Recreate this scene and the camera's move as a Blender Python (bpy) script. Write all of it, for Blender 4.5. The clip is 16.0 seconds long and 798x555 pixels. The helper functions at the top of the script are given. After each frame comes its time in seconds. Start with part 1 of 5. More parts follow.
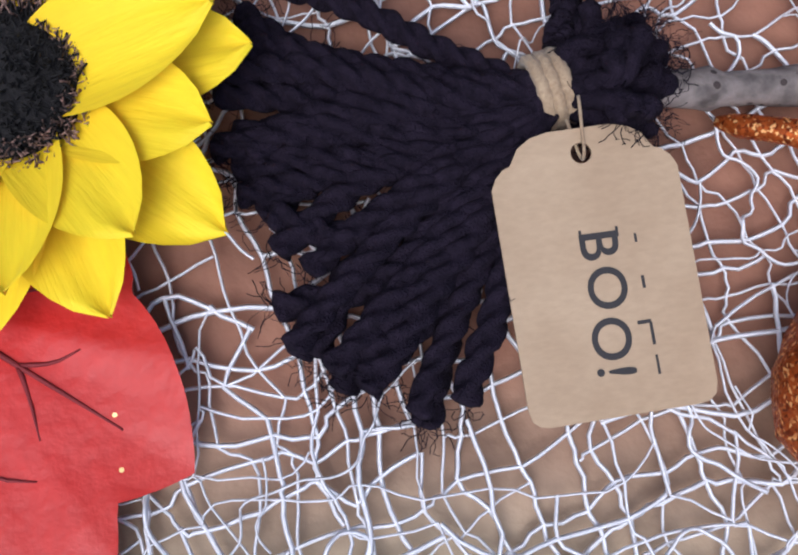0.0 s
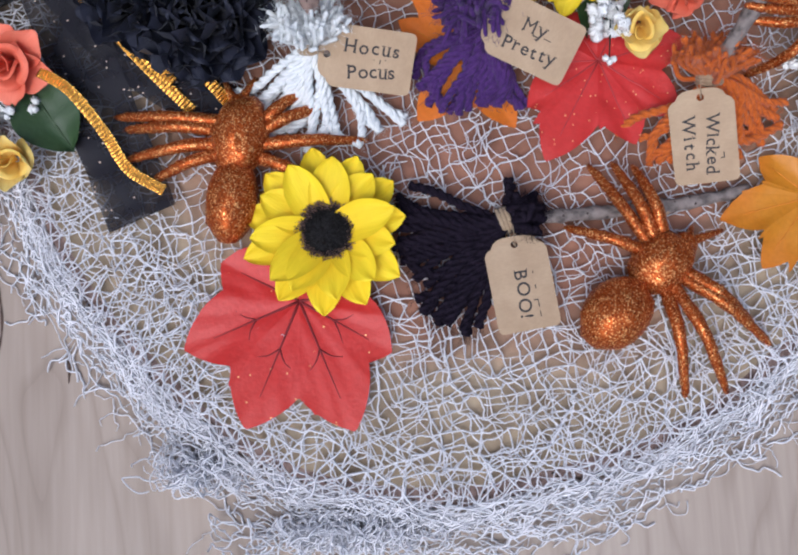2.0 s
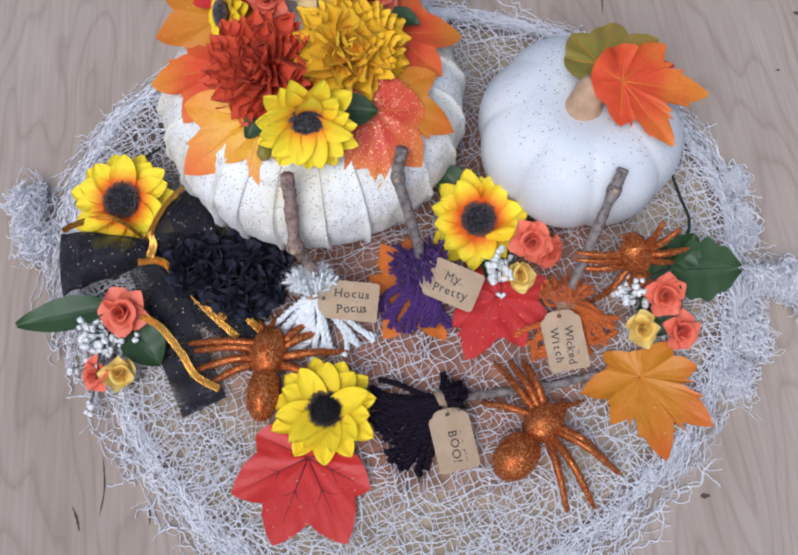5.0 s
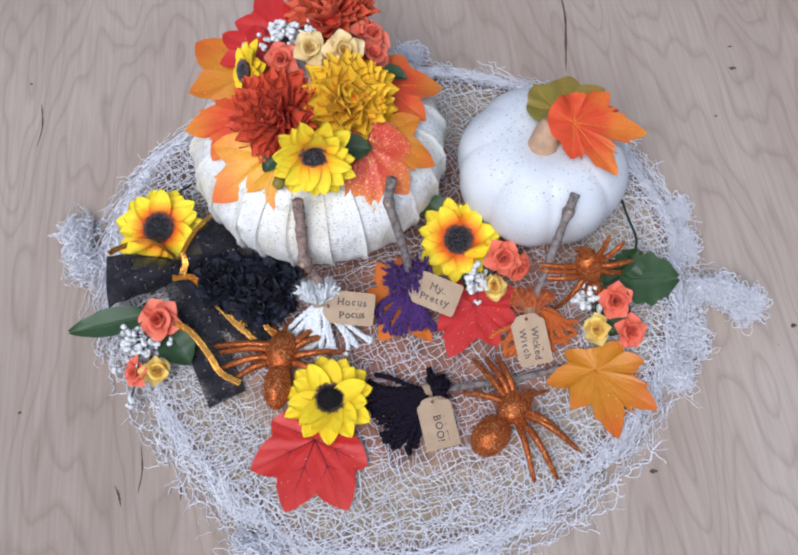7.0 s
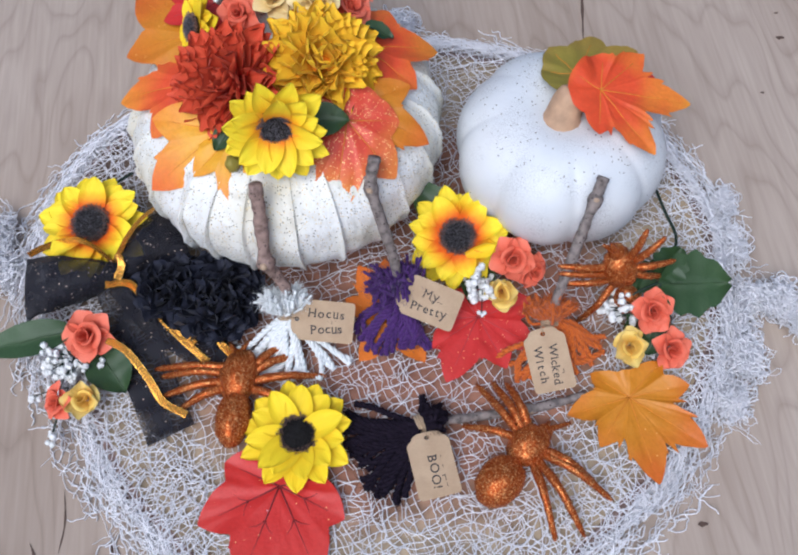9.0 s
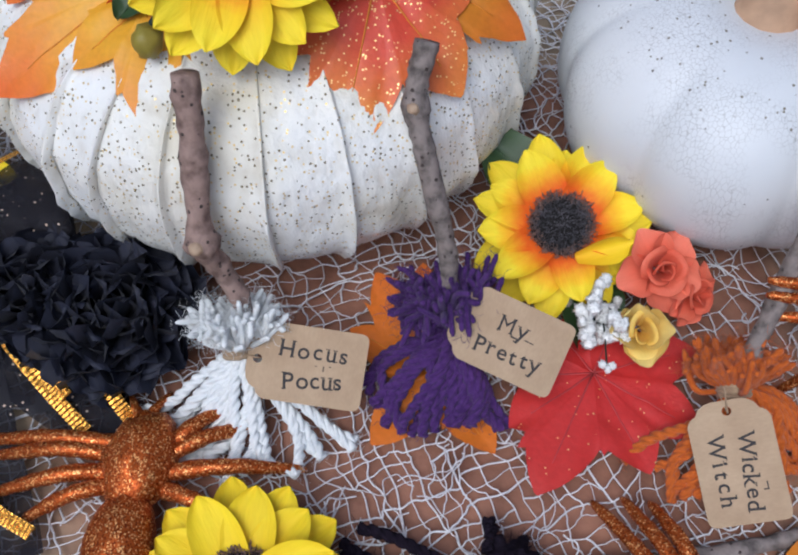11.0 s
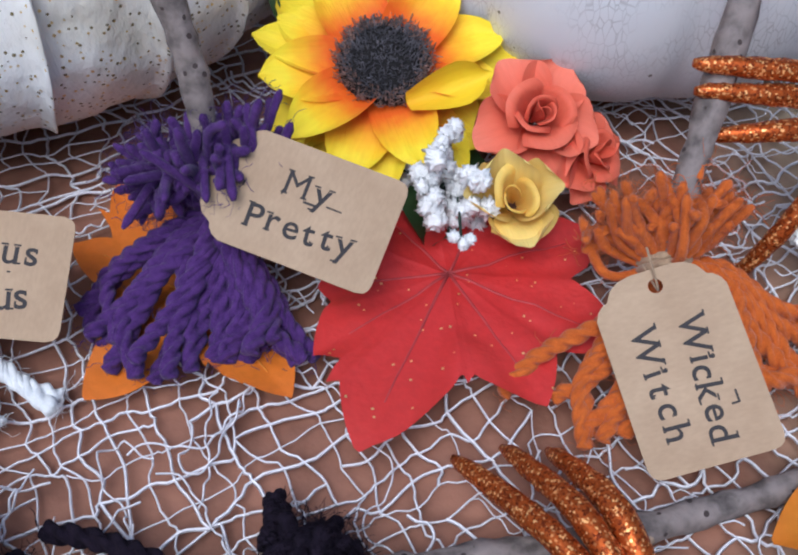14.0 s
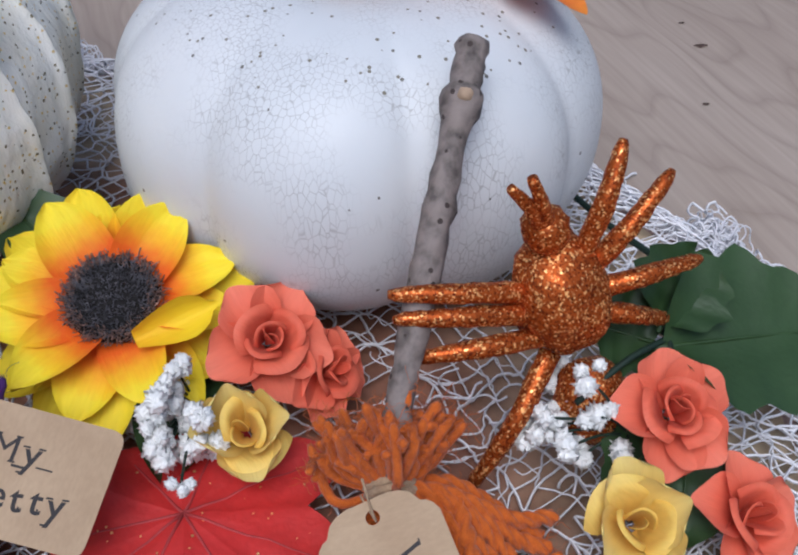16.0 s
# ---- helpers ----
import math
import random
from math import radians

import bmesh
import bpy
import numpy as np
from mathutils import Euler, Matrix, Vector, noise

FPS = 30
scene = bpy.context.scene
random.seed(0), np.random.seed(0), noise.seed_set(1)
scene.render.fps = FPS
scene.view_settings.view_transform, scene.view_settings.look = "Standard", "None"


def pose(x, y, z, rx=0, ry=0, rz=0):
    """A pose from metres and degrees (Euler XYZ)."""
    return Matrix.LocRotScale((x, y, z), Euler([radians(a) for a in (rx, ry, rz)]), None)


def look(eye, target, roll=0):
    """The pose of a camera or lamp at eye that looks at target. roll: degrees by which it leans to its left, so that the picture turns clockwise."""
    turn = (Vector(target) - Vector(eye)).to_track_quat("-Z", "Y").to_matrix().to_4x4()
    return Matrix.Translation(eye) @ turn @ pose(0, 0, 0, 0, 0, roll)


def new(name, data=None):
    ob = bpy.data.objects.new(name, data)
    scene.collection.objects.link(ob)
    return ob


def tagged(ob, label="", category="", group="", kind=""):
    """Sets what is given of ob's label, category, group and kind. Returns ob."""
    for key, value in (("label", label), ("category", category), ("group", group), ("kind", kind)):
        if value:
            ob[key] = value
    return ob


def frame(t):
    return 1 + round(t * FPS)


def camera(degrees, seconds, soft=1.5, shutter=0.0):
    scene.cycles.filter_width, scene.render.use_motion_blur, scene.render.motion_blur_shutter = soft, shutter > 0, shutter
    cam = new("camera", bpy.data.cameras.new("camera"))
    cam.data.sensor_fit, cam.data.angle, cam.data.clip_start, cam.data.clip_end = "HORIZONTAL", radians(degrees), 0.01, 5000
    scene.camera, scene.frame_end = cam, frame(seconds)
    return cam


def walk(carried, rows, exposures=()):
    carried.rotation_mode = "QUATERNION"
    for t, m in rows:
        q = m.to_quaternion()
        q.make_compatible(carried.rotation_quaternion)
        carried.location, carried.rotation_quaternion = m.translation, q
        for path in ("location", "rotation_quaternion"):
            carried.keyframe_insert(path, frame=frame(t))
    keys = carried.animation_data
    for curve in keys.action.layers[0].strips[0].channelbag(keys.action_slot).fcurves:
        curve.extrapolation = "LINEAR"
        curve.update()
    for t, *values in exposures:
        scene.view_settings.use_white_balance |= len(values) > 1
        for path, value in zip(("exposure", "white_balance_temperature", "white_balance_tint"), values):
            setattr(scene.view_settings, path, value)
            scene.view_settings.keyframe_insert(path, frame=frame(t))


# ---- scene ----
cam = camera(46.5, 16.0, 2.2)
PATH = [
    (0, (-0.0511, -0.1532, 0.1540), (0.0645, 0.2225, -1.8000), 14.9),
    (0.5, (-0.0595, -0.1375, 0.2250), (-0.0615, 0.0355, -1.7670), -3.3),
    (1, (-0.0635, -0.1625, 0.2950), (-0.0835, 0.0855, -1.6890), -7.4),
    (1.5, (-0.0705, -0.1715, 0.3680), (-0.0645, 0.0865, -1.6150), -2.5),
    (2, (-0.0635, -0.1765, 0.4540), (-0.0895, 0.0815, -1.5290), -9.8),
    (2.5, (-0.0635, -0.1945, 0.5090), (-0.0715, 0.1795, -1.4550), -5.4),
    (3, (-0.0685, -0.2125, 0.5460), (-0.0475, 0.2895, -1.3900), -1.6),
    (3.5, (-0.0665, -0.2315, 0.5770), (-0.0325, 0.4275, -1.3110), -1.2),
    (4, (-0.0695, -0.2505, 0.6120), (-0.0145, 0.5105, -1.2370), -0.6),
    (4.2, (-0.0665, -0.2565, 0.6270), (-0.0195, 0.5105, -1.2200), -1.6),
    (6.3, (-0.0175, -0.3245, 0.7580), (-0.0095, 0.4535, -1.0850), -6.6),
    (6.5, (-0.0235, -0.3395, 0.7680), (-0.0165, 0.4795, -1.0560), -6.4),
    (7, (-0.0355, -0.3705, 0.7850), (-0.0215, 0.5275, -1.0030), -5.9),
    (7.5, (-0.0355, -0.3715, 0.7870), (-0.0155, 0.5475, -0.9900), -5.7),
    (8, (-0.0325, -0.3565, 0.7790), (-0.0075, 0.5765, -0.9900), -5.9),
    (8.2, (-0.0275, -0.3485, 0.7550), (-0.0035, 0.5815, -1.0150), -6.1),
    (10.3, (-0.0435, -0.2135, 0.4640), (0.0155, 0.7725, -1.2750), -1.6),
    (10.5, (-0.0475, -0.1975, 0.4370), (0.0175, 0.8445, -1.2680), -1.2),
    (11, (-0.0495, -0.1805, 0.3480), (0.0055, 0.8895, -1.3410), -1.2),
    (11.5, (-0.0525, -0.1745, 0.2710), (-0.0105, 1.0535, -1.3070), -1.4),
    (12, (-0.0585, -0.1735, 0.2310), (-0.0235, 1.1305, -1.2850), -1.2),
    (12.5, (-0.0675, -0.1745, 0.2010), (-0.0355, 1.1565, -1.2920), -0.8),
    (13, (-0.0585, -0.1725, 0.1940), (-0.0125, 1.1545, -1.3010), -0.4),
    (13.5, (-0.0335, -0.1735, 0.1920), (0.1015, 1.1625, -1.2910), 0.5),
    (14, (-0.0035, -0.1755, 0.1870), (0.2235, 1.1495, -1.2930), 0.3),
    (14.5, (0.0165, -0.1785, 0.1810), (0.3265, 1.1195, -1.3090), 0.4),
    (15, (0.0305, -0.1785, 0.1840), (0.4145, 1.1155, -1.2930), 0.8),
    (15.5, (0.0485, -0.1685, 0.2070), (0.4955, 1.2345, -1.1470), 0.9),
    (16, (0.0425, -0.1685, 0.2070), (0.5265, 1.2875, -1.0760), 1.1),
]
walk(cam, [(t, look(eye, target, roll)) for t, eye, target, roll in PATH], ((0.0, -0.03, 5450, 12), (3.5, -0.27, 5450, 11), (8.0, -0.06, 5400, 10), (10.5, -0.30, 5450, 10), (11.2, -0.38, 5450, 10), (12.5, -0.16, 5300, 12), (14.5, -0.20, 5250, 11), (15.0, -0.08, 5200, 10), (15.5, -0.26, 5350, 11), (16.0, -0.38, 5450, 11)))

# ---- light ----
world = bpy.data.worlds.new("sky")
scene.world = world
world.use_nodes = True
wn, wl = world.node_tree.nodes, world.node_tree.links
sky = wn.new("ShaderNodeTexSky")
sky.sky_type, sky.sun_disc = "NISHITA", False
sky.sun_elevation, sky.sun_rotation = radians(59), radians(-152)
sky.air_density, sky.dust_density, sky.ozone_density = 1.0, 5.0, 0.6
wl.new(sky.outputs[0], wn["Background"].inputs[0])
wn["Background"].inputs[1].default_value = 0.115
sun = new("window_light", bpy.data.lights.new("window_light", "SUN"))
sun.data.energy, sun.data.angle, sun.data.color = 2.0, radians(38), (1.0, 0.95, 0.88)
sun.matrix_world = look((-0.5, -0.95, 1.8), (0, 0, 0))


# ---- materials ----
def shader(name, rough=0.6, metal=0.0):
    m = bpy.data.materials.new(name)
    m.use_nodes = True
    n, l = m.node_tree.nodes, m.node_tree.links
    b = n["Principled BSDF"]
    b.inputs["Roughness"].default_value, b.inputs["Metallic"].default_value = rough, metal
    tc = n.new("ShaderNodeTexCoord")
    return m, n, l, b, tc.outputs["Object"]


def noise_of(n, l, co, scale, detail=4, stretch=None):
    t = n.new("ShaderNodeTexNoise")
    t.inputs["Scale"].default_value, t.inputs["Detail"].default_value = scale, detail
    if stretch:
        mp = n.new("ShaderNodeMapping")
        mp.inputs["Scale"].default_value = stretch
        l.new(co, mp.inputs[0])
        co = mp.outputs[0]
    l.new(co, t.inputs["Vector"])
    return t.outputs["Fac"]


def ramp(n, l, fac, *stops):
    r = n.new("ShaderNodeValToRGB")
    e = r.color_ramp.elements
    while len(e) < len(stops):
        e.new(0.5)
    for el, (p, c) in zip(e, stops):
        el.position, el.color = p, (*c, 1)
    l.new(fac, r.inputs[0])
    return r.outputs[0]


def mixed(n, l, fac, a, b, mode="MIX"):
    x = n.new("ShaderNodeMix")
    x.data_type, x.blend_type = "RGBA", mode
    for s, v in ((x.inputs[0], fac), (x.inputs[6], a), (x.inputs[7], b)):
        if isinstance(v, (int, float)):
            s.default_value = v
        elif isinstance(v, tuple):
            s.default_value = (*v, 1)
        else:
            l.new(v, s)
    return x.outputs[2]


def bump(n, l, b, height, strength, dist):
    k = n.new("ShaderNodeBump")
    k.inputs["Strength"].default_value, k.inputs["Distance"].default_value = strength, dist
    l.new(height, k.inputs["Height"])
    l.new(k.outputs[0], b.inputs["Normal"])


def specks(n, l, co, scale, size, share):
    """Small separate flecks: a share of the cells of that scale holds one."""
    v = n.new("ShaderNodeTexVoronoi")
    v.inputs["Scale"].default_value = scale
    l.new(co, v.inputs["Vector"])
    near = n.new("ShaderNodeMath")
    near.operation, near.inputs[1].default_value = "LESS_THAN", size
    l.new(v.outputs["Distance"], near.inputs[0])
    sep = n.new("ShaderNodeSeparateColor")
    l.new(v.outputs["Color"], sep.inputs[0])
    some = n.new("ShaderNodeMath")
    some.operation, some.inputs[1].default_value = "LESS_THAN", share
    l.new(sep.outputs[0], some.inputs[0])
    both = n.new("ShaderNodeMath")
    both.operation = "MULTIPLY"
    l.new(near.outputs[0], both.inputs[0]), l.new(some.outputs[0], both.inputs[1])
    return both.outputs[0]


def per_piece(n):
    return n.new("ShaderNodeObjectInfo").outputs["Random"]


def fabric(name, dark, light, scale=900, rough=0.75, relief=0.25, sheen=0.2, big=60):
    m, n, l, b, co = shader(name, rough)
    f, g = noise_of(n, l, co, scale), noise_of(n, l, co, big, 3)
    c = ramp(n, l, g, (0.3, dark), (0.7, light))
    c2 = ramp(n, l, f, (0.3, tuple(0.82 * v for v in dark)), (0.75, tuple(min(1, 1.08 * v) for v in light)))
    l.new(mixed(n, l, 0.45, c, c2), b.inputs["Base Color"])
    b.inputs["Sheen Weight"].default_value = sheen
    b.inputs["Specular IOR Level"].default_value = 0.12
    bump(n, l, b, f, relief, 0.0006)
    return m


def petal_mat(name, base, mid, tip, length, edge=0.5, hold=0.15):
    """Dyed cloth petals, coloured along their length, each a little different."""
    m, n, l, b, co = shader(name, 0.62)
    s = n.new("ShaderNodeSeparateXYZ")
    l.new(co, s.inputs[0])
    d = n.new("ShaderNodeMath")
    d.operation, d.inputs[1].default_value = "DIVIDE", length
    l.new(s.outputs[0], d.inputs[0])
    w = n.new("ShaderNodeMath")
    w.operation, w.inputs[1].default_value = "MULTIPLY_ADD", 0.16
    l.new(noise_of(n, l, co, 260, 3), w.inputs[0]), l.new(d.outputs[0], w.inputs[2])
    c = ramp(n, l, w.outputs[0], (hold, base), (edge, mid), (0.95, tip))
    fine = noise_of(n, l, co, 500, 4, (0.25, 2.2, 1))
    c = mixed(n, l, 0.35, c, ramp(n, l, fine, (0.3, (0.82, 0.80, 0.78)), (0.7, (1, 1, 1))), "MULTIPLY")
    c = mixed(n, l, 0.3, c, ramp(n, l, per_piece(n), (0, (0.82, 0.78, 0.74)), (1, (1, 1, 1))), "MULTIPLY")
    l.new(c, b.inputs["Base Color"])
    b.inputs["Subsurface Weight"].default_value = 0.2
    b.inputs["Subsurface Radius"].default_value = (0.004, 0.003, 0.002)
    b.inputs["Sheen Weight"].default_value = 0.03
    b.inputs["Specular IOR Level"].default_value = 0.25
    bump(n, l, b, fine, 0.35, 0.0006)
    return m


def leaf_mat(name, inner, outer, reach, flecks=0.0, fleck=(1.0, 0.72, 0.3)):
    """Painted cloth leaves, coloured from the joint outwards."""
    m, n, l, b, co = shader(name, 0.5)
    ln = n.new("ShaderNodeVectorMath")
    ln.operation = "LENGTH"
    l.new(co, ln.inputs[0])
    d = n.new("ShaderNodeMath")
    d.operation, d.inputs[1].default_value = "DIVIDE", reach / 0.6
    l.new(ln.outputs["Value"], d.inputs[0])
    w = n.new("ShaderNodeMath")
    w.operation, w.inputs[1].default_value = "MULTIPLY_ADD", 0.5
    l.new(noise_of(n, l, co, 38, 4), w.inputs[0]), l.new(d.outputs[0], w.inputs[2])
    c = ramp(n, l, w.outputs[0], (0.48, inner), (0.92, outer))
    fine = noise_of(n, l, co, 420, 5)
    c = mixed(n, l, 0.4, c, ramp(n, l, fine, (0.3, (0.7, 0.7, 0.7)), (0.7, (1, 1, 1))), "MULTIPLY")
    if flecks:
        k = specks(n, l, co, 900, 0.36, flecks)
        c = mixed(n, l, k, c, fleck)
        l.new(k, b.inputs["Metallic"])
    l.new(c, b.inputs["Base Color"])
    bump(n, l, b, fine, 0.3, 0.0008)
    return m


def glitter(name, dark, mid, bright):
    m, n, l, b, co = shader(name, 0.32, 0.75)
    v = n.new("ShaderNodeTexVoronoi")
    v.inputs["Scale"].default_value = 1900
    l.new(co, v.inputs["Vector"])
    s = n.new("ShaderNodeSeparateColor")
    l.new(v.outputs["Color"], s.inputs[0])
    # flake tones; their dark to bright spread also paints sparkle into the colour
    c = ramp(n, l, s.outputs[0], (0.0, dark), (0.5, mid), (0.8, mid), (0.93, bright))
    l.new(c, b.inputs["Base Color"])
    l.new(ramp(n, l, s.outputs[1], (0.2, (0.65, 0.65, 0.65)), (0.8, (0.36, 0.36, 0.36))), b.inputs["Roughness"])
    bump(n, l, b, s.outputs[2], 1.0, 0.0011)
    return m


def plain(name, colour, rough=0.6, metal=0.0, scale=300, spread=0.25, relief=0.2):
    m, n, l, b, co = shader(name, rough, metal)
    f = noise_of(n, l, co, scale, 5)
    l.new(ramp(n, l, f, (0.25, tuple(v * (1 - spread) for v in colour)), (0.75, tuple(min(1, v * (1 + spread * 0.6)) for v in colour))), b.inputs["Base Color"])
    bump(n, l, b, f, relief, 0.0008)
    return m


def table_wood():
    m, n, l, b, co = shader("maple_veneer", 0.5)
    mp = n.new("ShaderNodeMapping")
    mp.inputs["Rotation"].default_value, mp.inputs["Scale"].default_value = (0, 0, radians(8)), (0.8, 0.20, 1)
    l.new(co, mp.inputs[0])
    warp = n.new("ShaderNodeTexNoise")
    warp.inputs["Scale"].default_value, warp.inputs["Detail"].default_value = 7, 3
    l.new(mp.outputs[0], warp.inputs["Vector"])
    rings = n.new("ShaderNodeMath")
    rings.operation, rings.inputs[1].default_value = "MULTIPLY", 26
    l.new(warp.outputs["Fac"], rings.inputs[0])
    saw = n.new("ShaderNodeMath")
    saw.operation = "FRACT"
    l.new(rings.outputs[0], saw.inputs[0])
    line = ramp(n, l, saw.outputs[0], (0.0, (0.55, 0.50, 0.46)), (0.16, (0.95, 0.94, 0.93)), (0.75, (1, 1, 1)), (1.0, (0.72, 0.68, 0.65)))
    broad = noise_of(n, l, co, 5, 4, (1, 0.3, 1))
    c = ramp(n, l, broad, (0.3, (0.34, 0.262, 0.20)), (0.5, (0.43, 0.345, 0.275)), (0.72, (0.50, 0.415, 0.34)))
    fine = noise_of(n, l, co, 240, 5, (1, 0.05, 1))
    c = mixed(n, l, 0.42, c, line, "MULTIPLY")
    c = mixed(n, l, 0.5, c, ramp(n, l, fine, (0.3, (0.68, 0.64, 0.60)), (0.7, (1, 1, 1))), "MULTIPLY")
    k = specks(n, l, co, 26, 0.045, 0.22)
    c = mixed(n, l, k, c, (0.10, 0.06, 0.04))
    l.new(c, b.inputs["Base Color"])
    bump(n, l, b, fine, 0.12, 0.0008)
    return m


def slice_wood():
    m, n, l, b, co = shader("log_slice_wood", 0.75)
    ln = n.new("ShaderNodeVectorMath")
    ln.operation = "LENGTH"
    off = n.new("ShaderNodeMapping")
    off.inputs["Location"].default_value = (-0.035, 0.0, 0)
    l.new(co, off.inputs[0])
    l.new(off.outputs[0], ln.inputs[0])
    w = n.new("ShaderNodeMath")
    w.operation, w.inputs[1].default_value = "MULTIPLY_ADD", 0.07
    l.new(noise_of(n, l, co, 9, 4), w.inputs[0]), l.new(ln.outputs["Value"], w.inputs[2])
    c = ramp(n, l, w.outputs[0], (0.0, (0.30, 0.135, 0.085)), (0.185, (0.36, 0.17, 0.105)), (0.22, (0.46, 0.36, 0.24)), (0.27, (0.40, 0.31, 0.20)), (0.30, (0.16, 0.11, 0.08)))
    blot = noise_of(n, l, co, 55, 5)
    c = mixed(n, l, 0.7, c, ramp(n, l, blot, (0.32, (0.35, 0.3, 0.27)), (0.6, (1, 1, 1))), "MULTIPLY")
    l.new(c, b.inputs["Base Color"])
    bump(n, l, b, noise_of(n, l, co, 160, 5), 0.4, 0.002)
    return m


def pumpkin_paper():
    m, n, l, b, co = shader("cream_paper_pumpkin", 0.5)
    g = noise_of(n, l, co, 22, 5)
    c = ramp(n, l, g, (0.3, (0.68, 0.63, 0.49)), (0.47, (0.80, 0.78, 0.70)), (0.65, (0.85, 0.845, 0.81)))
    crease = noise_of(n, l, co, 120, 6, (1, 1, 0.6))
    c = mixed(n, l, 0.35, c, ramp(n, l, crease, (0.30, (0.66, 0.60, 0.50)), (0.46, (1, 1, 1))), "MULTIPLY")
    c = mixed(n, l, specks(n, l, co, 560, 0.27, 0.34), c, (0.17, 0.135, 0.055))
    k = specks(n, l, co, 640, 0.28, 0.30)
    c = mixed(n, l, k, c, (0.75, 0.58, 0.25))
    l.new(k, b.inputs["Metallic"])
    l.new(c, b.inputs["Base Color"])
    bump(n, l, b, crease, 0.8, 0.003)
    return m


def pumpkin_foam():
    m, n, l, b, co = shader("white_painted_foam", 0.45)
    g = noise_of(n, l, co, 14, 4)
    c = ramp(n, l, g, (0.3, (0.66, 0.68, 0.69)), (0.7, (0.76, 0.77, 0.77)))
    v = n.new("ShaderNodeTexVoronoi")
    v.feature = "DISTANCE_TO_EDGE"
    v.inputs["Scale"].default_value = 560
    mp = n.new("ShaderNodeMapping")
    mp.inputs["Scale"].default_value = (1, 1, 0.42)
    l.new(co, mp.inputs[0]), l.new(mp.outputs[0], v.inputs["Vector"])
    crack = ramp(n, l, v.outputs["Distance"], (0.0, (0.5, 0.48, 0.46)), (0.06, (1, 1, 1)))
    some = ramp(n, l, noise_of(n, l, co, 40, 3), (0.4, (0, 0, 0)), (0.6, (0.75, 0.75, 0.75)))
    c = mixed(n, l, some, c, mixed(n, l, 1.0, c, crack, "MULTIPLY"))
    s = n.new("ShaderNodeSeparateXYZ")
    l.new(co, s.inputs[0])
    k = specks(n, l, co, 430, 0.24, 0.2)
    few = specks(n, l, co, 260, 0.15, 0.1)
    c = mixed(n, l, few, c, (0.14, 0.13, 0.11))
    up = n.new("ShaderNodeMath")
    up.operation, up.inputs[1].default_value = "GREATER_THAN", 0.088
    l.new(s.outputs[2], up.inputs[0])
    kk = n.new("ShaderNodeMath")
    kk.operation = "MULTIPLY"
    l.new(k, kk.inputs[0]), l.new(up.outputs[0], kk.inputs[1])
    c = mixed(n, l, kk.outputs[0], c, (0.2, 0.18, 0.13))
    l.new(c, b.inputs["Base Color"])
    bump(n, l, b, noise_of(n, l, co, 150, 5), 0.25, 0.0012)
    return m


def bark(name, dark, light):
    m, n, l, b, co = shader(name, 0.8)
    f = noise_of(n, l, co, 210, 8)
    c = ramp(n, l, f, (0.3, dark), (0.55, light), (0.8, tuple(v * 1.25 for v in light)))
    c = mixed(n, l, specks(n, l, co, 420, 0.3, 0.25), c, (0.05, 0.035, 0.03))
    l.new(c, b.inputs["Base Color"])
    bump(n, l, b, f, 0.6, 0.002)
    return m


def organza():
    m, n, l, b, co = shader("black_organza", 0.65)
    k = specks(n, l, co, 420, 0.2, 0.16)
    l.new(mixed(n, l, k, (0.014, 0.013, 0.018), (0.8, 0.6, 0.45)), b.inputs["Base Color"])
    l.new(ramp(n, l, noise_of(n, l, co, 45, 4), (0.35, (0.62, 0.62, 0.62)), (0.6, (0.95, 0.95, 0.95))), b.inputs["Alpha"])
    b.inputs["Specular IOR Level"].default_value = 0.2
    bump(n, l, b, noise_of(n, l, co, 90, 4), 0.5, 0.002)
    b.inputs["Sheen Weight"].default_value = 0.03
    return m


def kraft():
    m, n, l, b, co = shader("kraft_card", 0.8)
    f = noise_of(n, l, co, 1400, 5, (1, 0.4, 1))
    c = ramp(n, l, noise_of(n, l, co, 60, 4), (0.3, (0.42, 0.29, 0.175)), (0.7, (0.50, 0.36, 0.225)))
    c = mixed(n, l, 0.35, c, ramp(n, l, f, (0.3, (0.72, 0.7, 0.68)), (0.7, (1, 1, 1))), "MULTIPLY")
    l.new(c, b.inputs["Base Color"])
    bump(n, l, b, f, 0.15, 0.0004)
    return m


M_TABLE, M_SLICE = table_wood(), slice_wood()
M_CRACK = plain("dark_crack", (0.09, 0.055, 0.04), 0.9)
M_FLOOR = plain("dark_floor", (0.05, 0.055, 0.045), 0.7, scale=20)
M_NET = fabric("white_gauze_thread", (0.82, 0.81, 0.84), (0.90, 0.89, 0.91), 1500, 0.85, 0.2, 0.1)
M_PAPER, M_FOAM = pumpkin_paper(), pumpkin_foam()
M_STEM = plain("tan_stem", (0.52, 0.33, 0.2), 0.7, scale=120)
M_BARK_BROWN = bark("brown_bark", (0.13, 0.08, 0.065), (0.30, 0.205, 0.17))
M_BARK_GREY = bark("grey_bark", (0.075, 0.062, 0.055), (0.235, 0.195, 0.175))
M_WOODEND = plain("cut_wood", (0.42, 0.3, 0.2), 0.8)
M_COPPER = glitter("copper_glitter", (0.16, 0.022, 0.003), (0.50, 0.105, 0.014), (1.0, 0.56, 0.2))
M_GOLD = plain("gold_foil", (0.85, 0.42, 0.07), 0.25, 0.9, 700, 0.3, 0.5)
M_ORGANZA = organza()
M_KRAFT = kraft()
